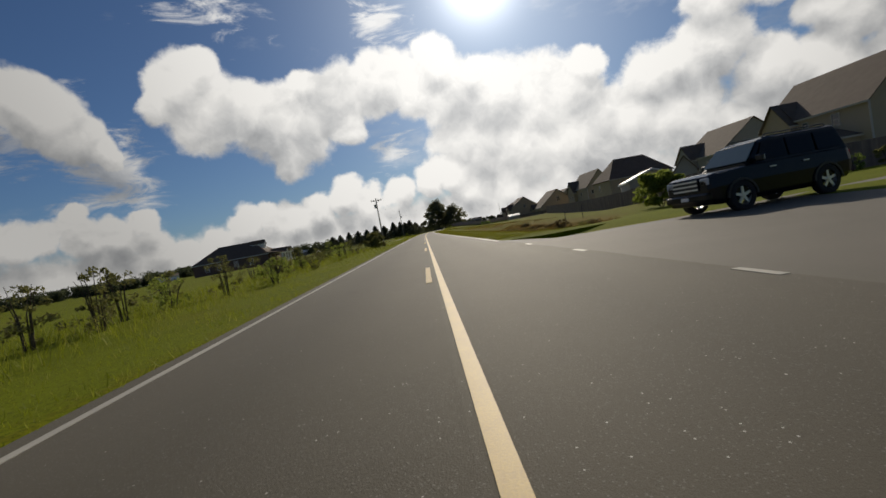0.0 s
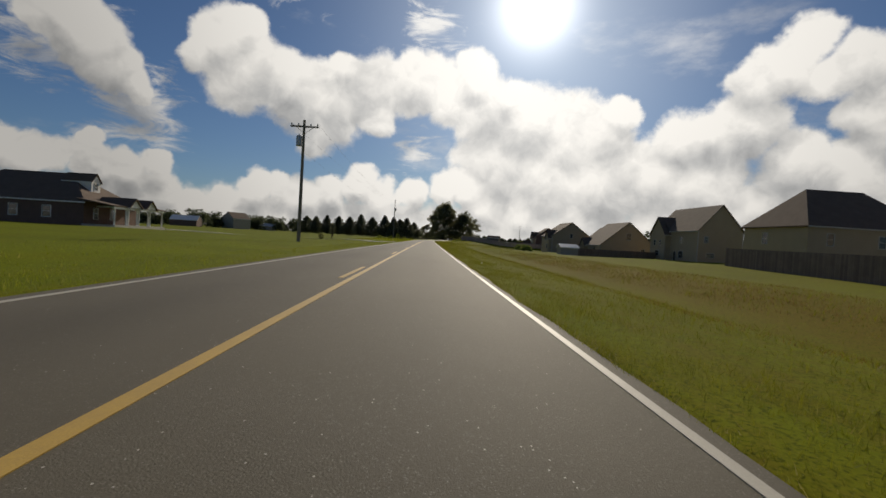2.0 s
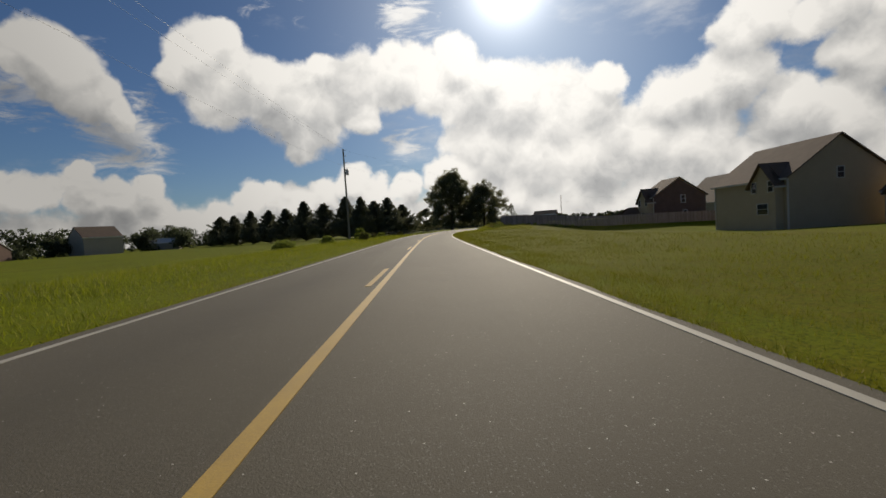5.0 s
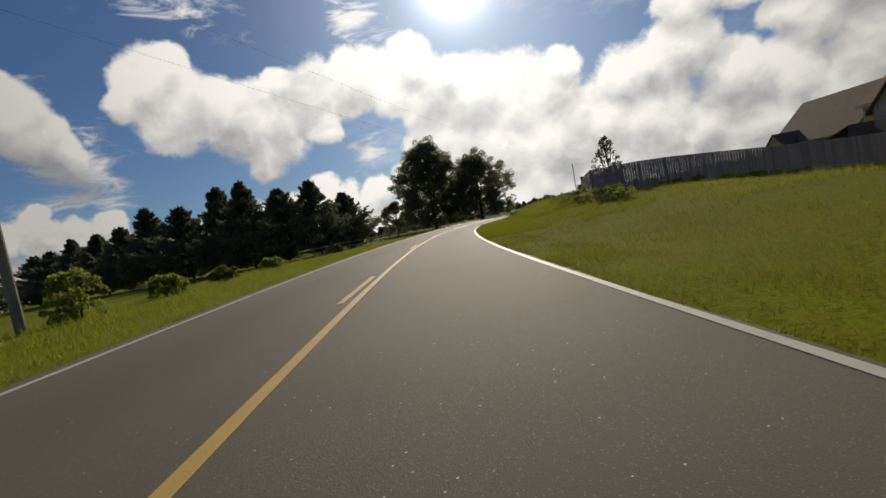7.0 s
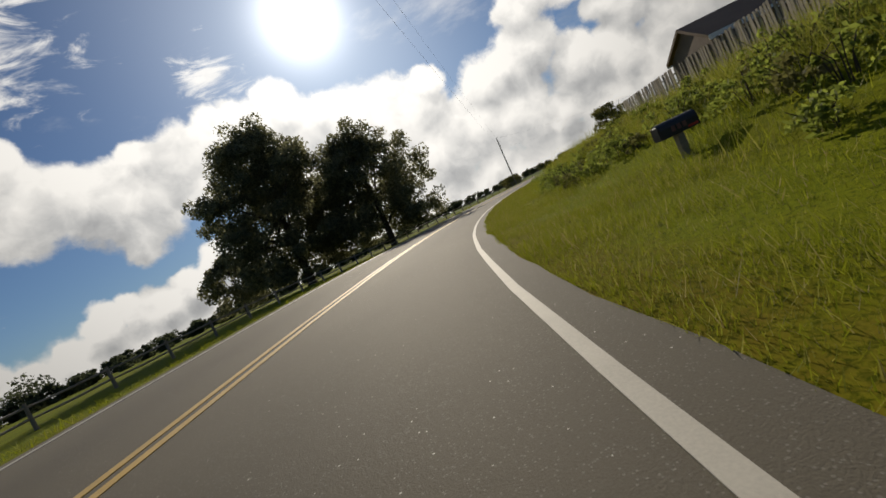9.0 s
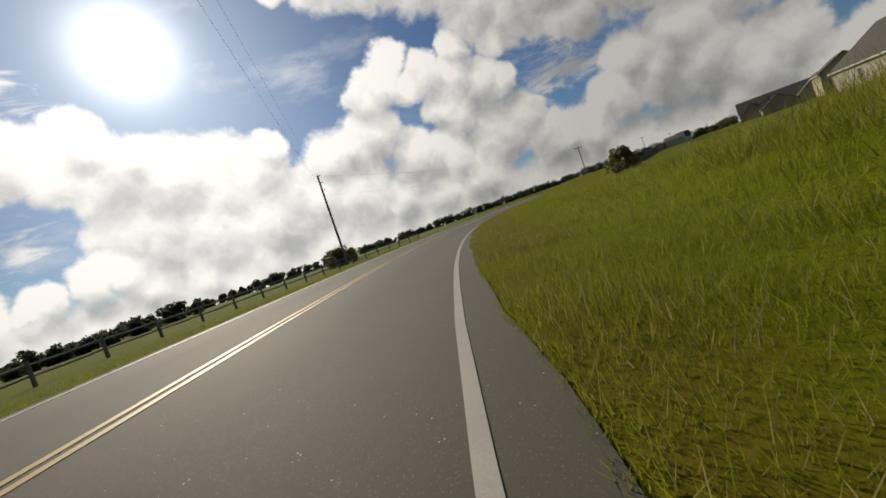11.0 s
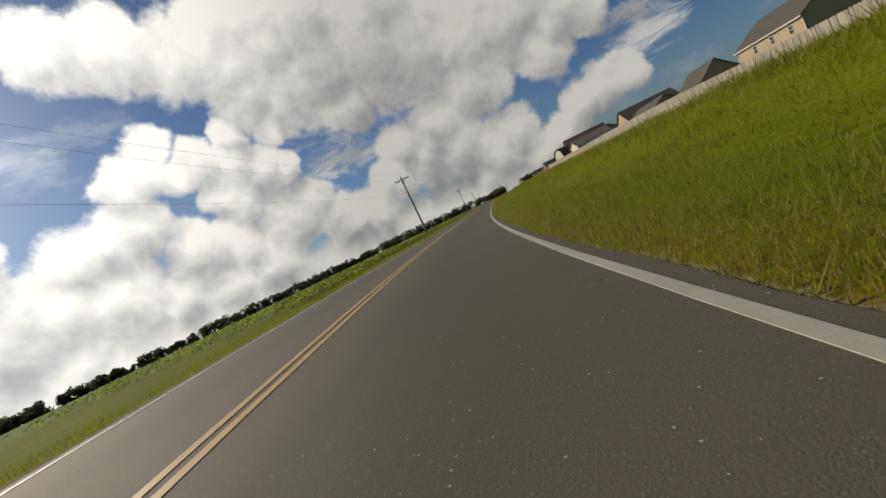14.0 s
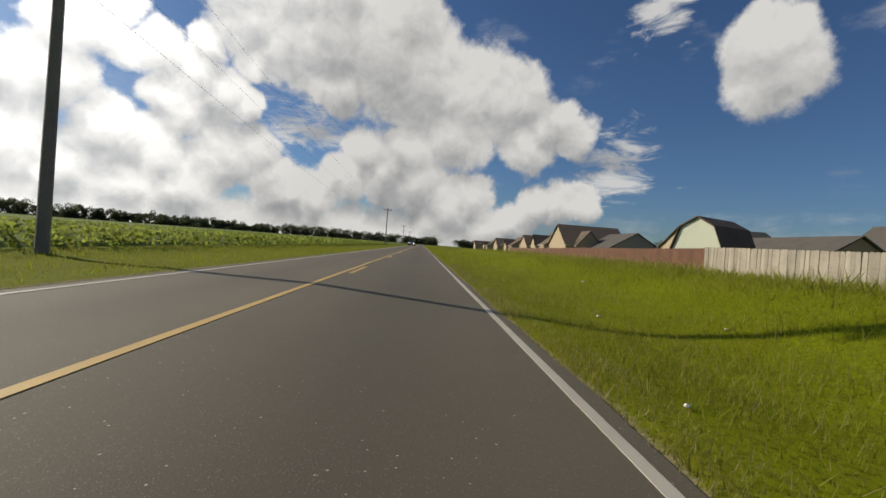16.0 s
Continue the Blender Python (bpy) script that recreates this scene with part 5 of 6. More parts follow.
def broad_tree(name, label, x, y, height, spread, seed, leaf_mat=None, clumps=90, per=130, leaf=0.2, trunk=0.4, low=0.18, dz=0.0, category="tree", lobes=0):
    """A spreading tree: trunk, limbs and a crown of leafy clumps with gaps."""
    rnd, nr = random.Random(seed), np.random.default_rng(seed)
    z = ground_z(x, y) + dz
    t = thing(name, label, category, "", Matrix.Translation((x, y, z)))
    bm = bmesh.new()
    fork = height * 0.22
    add_tube(bm, [((0, 0, -0.3), trunk * 1.35), ((0, 0, 0.4), trunk), ((0.1, 0.05, fork), trunk * 0.8), ((0.15, 0, height * 0.55), trunk * 0.45), ((0, 0.1, height * 0.86), trunk * 0.1)], 10)
    part("trunk", bm, BARK, t)
    cs, rs = [], []

    def reach(hz):
        return spread * (0.55 + 0.45 * math.sin(math.pi * min(1, hz * 1.0) ** 0.8)) * (1.0 if hz < 0.68 else max(0.2, 1 - ((hz - 0.68) / 0.36) ** 2))

    # boughs end in lobes of foliage; each lobe is a handful of clumps
    many = lobes or clumps
    for k in range(many):
        ang = k * 2.4 + rnd.uniform(-0.5, 0.5) if lobes else rnd.uniform(0, 2 * math.pi)
        hz = low + (1 - low) * ((k + rnd.random()) / many if lobes else rnd.random())
        rr = reach(hz) * (rnd.uniform(0.25, 0.95) if lobes else rnd.random() ** 0.45)
        centre = Vector((rr * math.cos(ang), rr * math.sin(ang), height * hz * 0.96))
        if not lobes:
            cs.append(tuple(centre))
            rs.append(rnd.uniform(0.14, 0.24) * spread)
            continue
        size = spread * rnd.uniform(0.20, 0.36)
        for q in range(max(3, clumps // lobes)):
            d = Vector((rnd.gauss(0, 1), rnd.gauss(0, 1), rnd.gauss(0, 0.8)))
            cs.append(tuple(centre + d.normalized() * size * rnd.uniform(0.3, 1.0)))
            rs.append(rnd.uniform(0.09, 0.16) * spread)
    for k in range(9):
        c = rnd.choice(cs)
        bm = bmesh.new()
        limb(bm, (0.05, 0.05, rnd.uniform(fork * 0.7, height * 0.5)), c, trunk * 0.35, 0.03, rnd, spread * 0.1)
        part("limb", bm, BARK, t)
    v, f = leaf_cloud(cs, rs, per, leaf, nr)
    v[:, 2] = np.maximum(v[:, 2], height * low * 0.7)
    ob = new("crown", fast_mesh("crown", v, f, leaf_mat or LEAF_OAK, 4))
    ob.parent = t
    return t


def conifer(x, y, height, radius, seed):
    """A ragged cedar: whorls of rising boughs, each feathered with sprays of needles."""
    rnd, nr = random.Random(seed), np.random.default_rng(seed)
    t = thing("conifer", "dense dark green ragged evergreen in a row", "tree", "row of evergreens", Matrix.Translation((x, y, ground_z(x, y))))
    bm = bmesh.new()
    add_tube(bm, [((0, 0, -0.2), 0.17), ((0, 0, height * 0.5), 0.1), ((0, 0, height * 0.97), 0.02)], 8)
    part("trunk", bm, BARK, t)
    boughs = 190
    h = (np.arange(boughs) + nr.uniform(0, 1, boughs)) / boughs
    h = h ** 1.1 * 0.96
    ang = np.arange(boughs) * 2.4 + nr.normal(0, 0.35, boughs)
    # uneven sides: some years' growth reaches out, some stays back
    reach = radius * (1 - h) ** 0.98 * nr.uniform(0.74, 1.18, boughs) * (1 + 0.13 * np.sin(ang * 2 + seed)) + 0.10
    reach *= np.minimum(1, 0.74 + h * 2.2)
    rise = nr.uniform(0.15, 0.6, boughs)
    per = 130
    u = nr.random((boughs, per)) ** 0.65
    a = ang[:, None] + nr.normal(0, 0.13, (boughs, per))
    rr = reach[:, None] * u
    z = 0.1 + h[:, None] * height + rr * rise[:, None] - 0.18 * rr * (1 - u) + nr.normal(0, 0.10, (boughs, per))
    p = np.stack([rr * np.cos(a), rr * np.sin(a), z], -1).reshape(-1, 3)
    n = len(p)
    out = np.stack([np.cos(a).ravel(), np.sin(a).ravel(), nr.uniform(0.0, 1.3, n)], -1) + nr.normal(0, 0.45, (n, 3))
    out /= np.linalg.norm(out, axis=1)[:, None]
    side = np.cross(out, nr.normal(size=(n, 3)))
    side /= np.linalg.norm(side, axis=1)[:, None]
    ln = nr.uniform(0.16, 0.45, n)[:, None] * (0.65 + 0.35 * (1 - np.repeat(h, per)))[:, None]
    wd = nr.uniform(0.05, 0.11, n)[:, None]
    verts = np.stack([p - side * wd, p + side * wd, p + out * ln], 1).reshape(-1, 3)
    ob = new("crown", fast_mesh("crown", verts, np.arange(3 * n).reshape(-1, 3), LEAF_CONIFER, 3))
    ob.parent = t


for k, (x, y, hh) in enumerate(((-4.2, 255.8, 7.3), (-7.2, 250.8, 8.3), (-9.9, 246.8, 8.7), (-12.2, 242.5, 8.2), (-16.2, 247, 9.1), (-21.6, 249.8, 8.9), (-27, 253, 8.6), (-32.5, 257, 8.4), (-38, 261, 8.6), (-44, 265, 8.0), (-50, 269, 8.5), (-55.5, 273, 7.8))):
    conifer(x, y, hh * (1.0 + 0.09 * math.sin(k * 2.3)), 4.2 + 0.35 * (k % 3), 20 + k)

broad_tree("oak_tree", "large dark oak with a broad crown beside the bend", 10.6, 299, 19.0, 9.5, 3, clumps=680, per=135, leaf=0.19, lobes=62, trunk=0.55, low=0.09)
broad_tree("oak_tree", "smaller spreading oak with a thinner crown", 21.2, 297, 14.3, 8.4, 8, clumps=480, per=130, leaf=0.18, lobes=46, trunk=0.42, low=0.11)
broad_tree("oak_tree", "small leafy tree behind the large oak", 1.6, 307, 8.2, 4.6, 11, clumps=70, per=120, leaf=0.22, trunk=0.2, low=0.1)
broad_tree("sapling", "thin young tree rising above the fence corner", 16.6, 225.0, 3.7, 1.0, 15, leaf_mat=LEAF_OAK, clumps=44, per=30, leaf=0.075, trunk=0.03, low=0.42)
broad_tree("sapling", "young round-headed tree on the lawn", -14.9, 137.8, 3.0, 0.75, 16, clumps=22, per=60, leaf=0.1, trunk=0.05, low=0.36)
broad_tree("sapling", "small staked tree on the far lawn", -19, 158, 2.2, 0.6, 17, clumps=12, per=40, leaf=0.1, trunk=0.04, low=0.4)


def shrub(name, label, x, y, height, spread, seed, mat, clumps=26, per=90, leaf=0.09, group=""):
    """A bush of stems and leafy clumps from the ground up."""
    rnd, nr = random.Random(seed), np.random.default_rng(seed)
    t = thing(name, label, "bush", group, Matrix.Translation((x, y, ground_z(x, y))))
    for k in range(7):
        bm = bmesh.new()
        a = rnd.uniform(0, 2 * math.pi)
        r = spread * rnd.uniform(0.2, 0.8)
        add_tube(bm, [((0.08 * math.cos(a), 0.08 * math.sin(a), -0.05), 0.02 * min(1.0, height)), ((r * 0.5 * math.cos(a), r * 0.5 * math.sin(a), height * 0.5), 0.013 * min(1.0, height)), ((r * math.cos(a), r * math.sin(a), height * rnd.uniform(0.75, 1.0)), 0.005)], 5)
        part("stem", bm, BARK, t)
    cs, rs = [], []
    for k in range(clumps):
        a, u = rnd.uniform(0, 2 * math.pi), rnd.random()
        r = spread * (rnd.random() ** 0.5) * math.sqrt(max(0.05, 1 - (u - 0.25) ** 2 * 1.3))
        cs.append((r * math.cos(a), r * math.sin(a), height * (0.08 + 0.84 * u)))
        rs.append(rnd.uniform(0.16, 0.3) * spread)
    v, f = leaf_cloud(cs, rs, per, leaf, nr)
    v[:, 2] = np.maximum(v[:, 2], 0.0)
    ob = new("leaves", fast_mesh("leaves", v, f, mat, 4))
    ob.parent = t


LEAF_OLIVE = leafy(material("olive_leaves", (0.20, 0.19, 0.06), (0.13, 0.13, 0.04), rough=0.75, scale=0.5, fine=4, bump=0, random_tint=0.35, objects=False), 0.55)
LEAF_BRIGHT = leafy(material("bright_leaves", (0.24, 0.30, 0.07), (0.14, 0.19, 0.04), rough=0.7, scale=0.5, fine=4, bump=0, random_tint=0.3, objects=False), 0.55)
shrub("bush", "dense olive roadside bush with fine twigs", -6.8, 60.7, 2.2, 1.4, 31, LEAF_OLIVE, clumps=70, per=190, leaf=0.065)
shrub("bush", "low bright green garden bush before the fence", 20.2, 145.5, 1.15, 1.7, 32, LEAF_BRIGHT, clumps=40, per=110, leaf=0.1)
shrub("bush", "small leafy bush beside the driveway", -14.6, 128.9, 1.0, 0.55, 33, LEAF_OLIVE, clumps=16, per=70, leaf=0.07)
shrub("bush", "rounded green bush on the junction corner", 12.9, 24.2, 1.9, 1.25, 34, LEAF_WEED, clumps=46, per=160, leaf=0.09)
shrub("bush", "bushy growth at the foot of the leaning pole", 62, 340, 2.6, 2.6, 35, LEAF_OLIVE, clumps=40, per=120, leaf=0.14)
shrub("bush", "bushy growth at the end of the fence", 34.4, 270.5, 2.2, 1.5, 36, LEAF_OLIVE, clumps=40, per=120, leaf=0.09)
shrub("bush", "dark shrub leaning on the red fence", *spot(350, 14.5)[:2], 1.5, 0.9, 37, LEAF_OLIVE, clumps=24, per=100, leaf=0.08)
shrub("bush", "dark leafy shrub at the end of the red fence", *spot(329, 13.6)[:2], 2.0, 1.2, 38, LEAF_OLIVE, clumps=34, per=110, leaf=0.09)
for k, (x_, y_) in enumerate(((20.5, 22.6), (22.6, 22.9), (24.9, 23.3), (27.5, 23.6), (30.2, 24.0), (33.5, 24.4))):
    shrub("bush", "small rounded garden bush before the dark fence", x_, y_, 0.9 + 0.12 * (k % 3), 0.55 + 0.1 * (k % 2), 260 + k, LEAF_BRIGHT if k % 2 else LEAF_OLIVE, clumps=16, per=60, leaf=0.06, group="bushes before the dark fence")
for k, (s_, lat_, hh, sp) in enumerate(((203.0, -8.3, 1.1, 0.55), (211.6, -10.9, 1.7, 0.85), (217, -11.6, 1.0, 0.8), (222, -11.8, 0.9, 0.8), (228, -12.0, 0.8, 0.8), (196, -11.0, 0.9, 0.8), (241, -12.2, 0.9, 0.7), (189, -13.0, 0.9, 1.1))):
    p_ = side_spot(s_, lat_)
    shrub("bush", "loose yellow-green roadside bush in long grass", p_.x, p_.y, hh, sp, 50 + k, LEAF_WEED if k % 3 else LEAF_OLIVE, clumps=56, per=110, leaf=0.05, group="bushes before the evergreens")
for k in range(28):
    rnd = random.Random(300 + k)
    p_ = side_spot(6 + 1.55 * k + rnd.uniform(-1, 1), -6.4 - rnd.uniform(0, 3.8))
    shrub("weed_clump", "straggly tall weed clump in the long grass", p_.x, p_.y, rnd.uniform(0.9, 1.8), rnd.uniform(0.4, 0.8), 80 + k, LEAF_OLIVE if k % 3 else LEAF_WEED, clumps=24, per=42, leaf=0.04, group="weeds along the verge")
for k in range(26):
    rnd = random.Random(700 + k)
    p_ = side_spot(232 + 1.9 * k, 5.8 + rnd.uniform(0, 2.4))
    shrub("weed_clump", "rank green weeds on the overgrown bank", p_.x, p_.y, rnd.uniform(0.22, 0.42), rnd.uniform(0.4, 0.8), 140 + k, LEAF_WEED, clumps=12, per=28, leaf=0.045, group="weeds on the bank")


for k in range(16):
    rnd = random.Random(1700 + k)
    p_ = side_spot(216.5 + 1.1 * k + rnd.uniform(-0.4, 0.4), 9.0 + rnd.uniform(-0.6, 1.2))
    shrub("weed_clump", "rank olive weeds heaped against the fence corner", p_.x, p_.y, rnd.uniform(0.35, 0.7), rnd.uniform(0.5, 0.9), 1800 + k, LEAF_OLIVE if k % 3 else LEAF_WEED, clumps=20, per=45, leaf=0.05, group="weeds at the fence corner")


for k in range(10):
    rnd = random.Random(1750 + k)
    shrub("weed_clump", "olive weeds along the foot of the purple-grey fence", 17.6 + 1.0 * k, 221.5 - 0.09 * k - rnd.uniform(0.2, 1.2), rnd.uniform(0.16, 0.36), rnd.uniform(0.4, 0.75), 1850 + k, LEAF_OLIVE if k % 2 else LEAF_WEED, clumps=18, per=45, leaf=0.05, group="weeds at the fence corner")


for k in range(40):
    rnd = random.Random(900 + k)
    p_ = side_spot(245.5 + 0.42 * k + rnd.uniform(-0.3, 0.3), 5.5 + rnd.random() ** 1.3 * 2.9)
    shrub("weed_clump", "leafy rank weeds round the mailbox on the bank", p_.x, p_.y, rnd.uniform(0.25, 0.5), rnd.uniform(0.3, 0.55), 1100 + k, LEAF_WEED if k % 5 else LEAF_OLIVE, clumps=13, per=28, leaf=0.04, group="weeds round the mailbox")


for k in range(30):
    rnd = random.Random(1300 + k)
    p_ = side_spot(22.5 + 0.72 * k + rnd.uniform(-0.5, 0.5), 6.7 + rnd.random() * 2.7)
    if k in (6, 7):
        shrub("weed_clump", "tall straw-brown tuft of dead weeds in the ditch", p_.x, p_.y, 0.75, 0.4, 1500 + k, LEAF_STRAW, clumps=16, per=60, leaf=0.045, group="weeds in the ditch")
    else:
        shrub("weed_clump", "low withered brown weeds in the shallow ditch", p_.x, p_.y, rnd.uniform(0.14, 0.28), rnd.uniform(0.4, 0.75), 1500 + k, LEAF_BROWN if k % 4 else LEAF_OLIVE, clumps=14, per=60, leaf=0.045, group="weeds in the ditch")


# ---- far woods ----
def far_woods(name, label, spans, seed, mat=None, gap=2.6, leaf=0.5):
    """Rows of distant tree crowns as loose leafage."""
    nr = np.random.default_rng(seed)
    cs, rs = [], []
    for (x0, y0), (x1, y1), h0, h1 in spans:
        n = int(math.hypot(x1 - x0, y1 - y0) / gap)
        for k in range(n):
            u = (k + nr.uniform(-0.4, 0.4)) / n
            hh = nr.uniform(h0, h1)
            x, y = x0 + (x1 - x0) * u + nr.uniform(-4, 4), y0 + (y1 - y0) * u + nr.uniform(-8, 8)
            z = ground_z(x, y)
            for q in range(9):
                up = nr.uniform(0.02, 0.82)
                cs.append((x + nr.uniform(-0.42, 0.42) * hh * (1 - 0.5 * up), y + nr.uniform(-0.4, 0.4) * hh, z + hh * up))
                rs.append(hh * nr.uniform(0.2, 0.32))
    v, f = leaf_cloud(cs, rs, 60, leaf, nr)
    v[:, 2] = np.maximum(v[:, 2], -0.6)
    return tagged(new(name, fast_mesh(name, v, f, mat or LEAF_FAR, 4)), label, "trees", kind="stuff")


far_woods("far_woods", "distant belt of dark green trees", [((-260, 330), (-60, 370), 5, 10), ((-60, 372), (60, 430), 3, 5.5), ((-330, 180), (-260, 330), 6, 10), ((-240, 60), (-330, 180), 5, 9)], 5)
far_woods("far_woods", "distant belt of dark green trees beyond the field", [((40, 560), (330, 640), 5, 8.5), ((330, 640), (620, 640), 7, 11), ((620, 640), (900, 520), 10, 15), ((900, 520), (1010, 560), 12, 18), ((880, 470), (1000, 430), 10, 16), ((-120, 520), (40, 560), 5, 8.5)], 6, gap=2.8, leaf=0.65)
far_woods("far_woods", "distant trees beyond the houses", [((90, 230), (150, 260), 6, 9), ((300, 290), (900, 420), 7, 11)], 7, gap=5.0)
far_woods("near_thicket", "trees round the farm buildings", [((-150, 250), (-85, 262), 4, 8), ((-90, 285), (-62, 290), 5, 8), ((-190, 200), (-150, 250), 4, 7), ((-100, 160), (-150, 200), 2.5, 4.5)], 9)


# ---- distant farm buildings ----
shed("distant barn with white metal roof", -78, 285, -0.2, 20, 8, 5, 2.2, 3.4, SIDING_GREY, METAL_ROOF, doors=False)
shed("distant low barn with pale roof", -98, 248, -0.2, 10, 10, 7, 2.6, 4.4, BRICK_RED, METAL_ROOF, doors=False)
shed("distant grey farmhouse among trees", -86, 268, -0.2, 60, 9, 8, 4.6, 7.4, SIDING_GREY, SHINGLE_DARK, doors=False)
shed("distant open cart shed with pale walls", -132, 222, -0.2, 30, 18, 6, 2.0, 3.0, WHITE_TRIM, SHINGLE_BROWN, doors=False)


# ---- field crop ----
def crop():
    nr = np.random.default_rng(12)
    n = 34000
    s_ = nr.uniform(392, 560, n)
    lat_ = -8.6 - nr.random(n) ** 1.7 * 22
    row = np.round(lat_ / 0.75) * 0.75
    lat_ = row + nr.normal(0, 0.12, n)
    p = spot(s_, lat_)
    base = -0.1
    h = nr.uniform(0.1, 0.66, n)
    centre = np.stack([p[:, 0], p[:, 1], base + h], -1)
    v, f = leaf_cloud(centre, np.full(n, 0.12), 2, 0.11, nr, 0.6)
    ob = tagged(new("crop", fast_mesh("crop", v, f, LEAF_WEED, 4)), "green leafy crop rows in the field", "crop", kind="stuff")
    # closed canopy further in
    ss, ll = np.arange(385, 900, 4.0), np.array([-9.6, -12, -16, -22, -32, -48, -75, -120, -180])
    rows = []
    for l_ in ll:
        q = spot(ss, l_)
        rows.append(np.stack([q[:, 0], q[:, 1], -0.25 + (0.3 + 0.41 * min(1.0, (-l_ - 9.6) / 3.0)) * smooth(ss, 386, 406) + nr.uniform(-0.03, 0.03, len(ss))], -1))
    rows = [np.stack([*spot(ss, -8.9)[:, :2].T, np.full(len(ss), -0.2)], -1), np.stack([*spot(ss, -9.25)[:, :2].T, np.full(len(ss), -0.12)], -1)] + rows + [rows[-1] - (0, 0, 1.2)]
    V = np.stack(rows, 1)
    k = V.shape[1]
    faces = [(i * k + j, i * k + j + 1, (i + 1) * k + j + 1, (i + 1) * k + j) for i in range(len(ss) - 1) for j in range(k - 1)]
    tagged(link_mesh("crop_canopy", V.reshape(-1, 3), faces, CROP_TOP), "closed green canopy of the crop", "crop", kind="stuff")


CROP_TOP = material("crop_canopy", (0.17, 0.22, 0.045), (0.10, 0.145, 0.028), rough=1.0, scale=0.9, fine=6, bump=0.6, depth=0.08, spec=0.1)
crop()


# ---- roadside things ----
def mailbox(label, m, posts=1, height=1.05):
    t = thing("mailbox", label, "mailbox", "", m)
    if posts == 1:
        box_part("post", -0.05, 0.05, -0.05, 0.05, -0.3, height, WOOD_GREY, t, bevel=0.008)
    else:
        for u in (-0.14, 0.14):
            bm = bmesh.new()
            add_tube(bm, [((u, 0, -0.3), 0.022), ((u * 0.95, 0, height), 0.02)], 8)
            part("post", bm, BLACK_METAL, t)
    bm = bmesh.new()
    prof = [(-0.09, 0.0), (0.09, 0.0), (0.09, 0.12)] + [(0.09 * math.cos(a), 0.12 + 0.09 * math.sin(a)) for a in (math.pi * i / 8 for i in range(1, 8))] + [(-0.09, 0.12)]
    a, b = [bm.verts.new((-0.27, y, height + z)) for y, z in prof], [bm.verts.new((0.27, y, height + z)) for y, z in prof]
    bm.faces.new(a)
    bm.faces.new(b[::-1])
    for i in range(len(prof)):
        bm.faces.new((a[i], b[i], b[(i + 1) % len(prof)], a[(i + 1) % len(prof)]))
    body = part("box", bm, BLACK_METAL, t)
    bm = bmesh.new()
    add_box(bm, -0.285, -0.272, -0.08, 0.08, height + 0.01, height + 0.19, 0.01)
    part("door", bm, BLACK_METAL, body)
    box_part("flag", 0.10, 0.24, -0.1, -0.0925, height + 0.02, height + 0.045, RED_PAINT, body, "small red flag")
    for u in (-0.12, -0.04, 0.04):
        box_part("number_bar", u, u + 0.05, -0.0985, -0.0905, height + 0.05, height + 0.12, BAR_PAINT, body, "plain dull red bar")
    return t


BLACK_METAL = material("black_metal", (0.02, 0.02, 0.02), rough=0.45, amount=0.2, bump=0.05)
BAR_PAINT = material("faded_red_bars", (0.16, 0.07, 0.06), rough=0.6, amount=0.2)
RED_PAINT = material("red_paint", (0.45, 0.04, 0.03), rough=0.5, amount=0.1)
mailbox("black mailbox on two thin dark posts", stand(127.0, 5.0, 90), posts=2)
mailbox("black mailbox on a wooden post in the weeds", stand(250.9, 5.7, 5, -0.3), posts=1, height=0.62)


def stake(s_, lat_, h_):
    t = thing("fence_stake", "thin dark metal stake in the long grass", "stake", "stakes in the verge", stand(s_, lat_))
    bm = bmesh.new()
    add_tube(bm, [((0, 0, -0.2), 0.022), ((0.01, 0, h_), 0.02)], 6)
    part("stake", bm, BLACK_METAL, t)


for s_, lat_, h_ in ((34, -9.5, 1.1), (40, -9.5, 1.1), (46, -9.5, 1.1), (52, -9.4, 1.1), (205, -7.6, 0.9), (30.5, 9.6, 0.9), (31, 11, 0.9), (243, 8.3, 1.1)):
    stake(s_, lat_, h_)


def litter(s_, lat_, size, seed):
    """A crumpled scrap of white paper or plastic."""
    rnd = random.Random(seed)
    bm = bmesh.new()
    bmesh.ops.create_icosphere(bm, subdivisions=1, radius=size)
    for v in bm.verts:
        v.co = Vector((v.co.x * rnd.uniform(0.7, 1.3), v.co.y * rnd.uniform(0.6, 1.2), max(-0.2 * size, v.co.z * rnd.uniform(0.3, 0.8))))
    ob = part("litter", bm, WHITE_TRIM, None)
    ob.matrix_world = Matrix.Translation(side_spot(s_, lat_, size * 0.2 + 0.02))
    tagged(ob, "crumpled white scrap of litter in the grass", "litter", "litter on the verge")


for k, (s_, lat_, z_) in enumerate(((20.4, 3.25, 0.07), (78.5, 3.75, 0.09), (435, 6.0, 0.12), (430.5, 4.6, 0.06), (429.0, 5.6, 0.05), (426.4, 3.5, 0.05), (421, 3.9, 0.05), (444, 4.3, 0.09))):
    litter(s_, lat_, z_ * 0.5, k)


# ---- vehicles ----
def loft(bm, sections):
    """Skins closed outlines of equal length one after the other."""
    rows = [[bm.verts.new(p) for p in s_] for s_ in sections]
    n = len(rows[0])
    for a, b in zip(rows, rows[1:]):
        for i in range(n):
            bm.faces.new((a[i], a[(i + 1) % n], b[(i + 1) % n], b[i]))
    bm.faces.new(rows[0][::-1])
    bm.faces.new(rows[-1])


RUBBER = material("tyre_rubber", (0.015, 0.015, 0.015), rough=0.85, amount=0.3)
CHROME = material("chrome", (0.75, 0.74, 0.72), rough=0.3, metal=0.75, amount=0.08, bump=0)
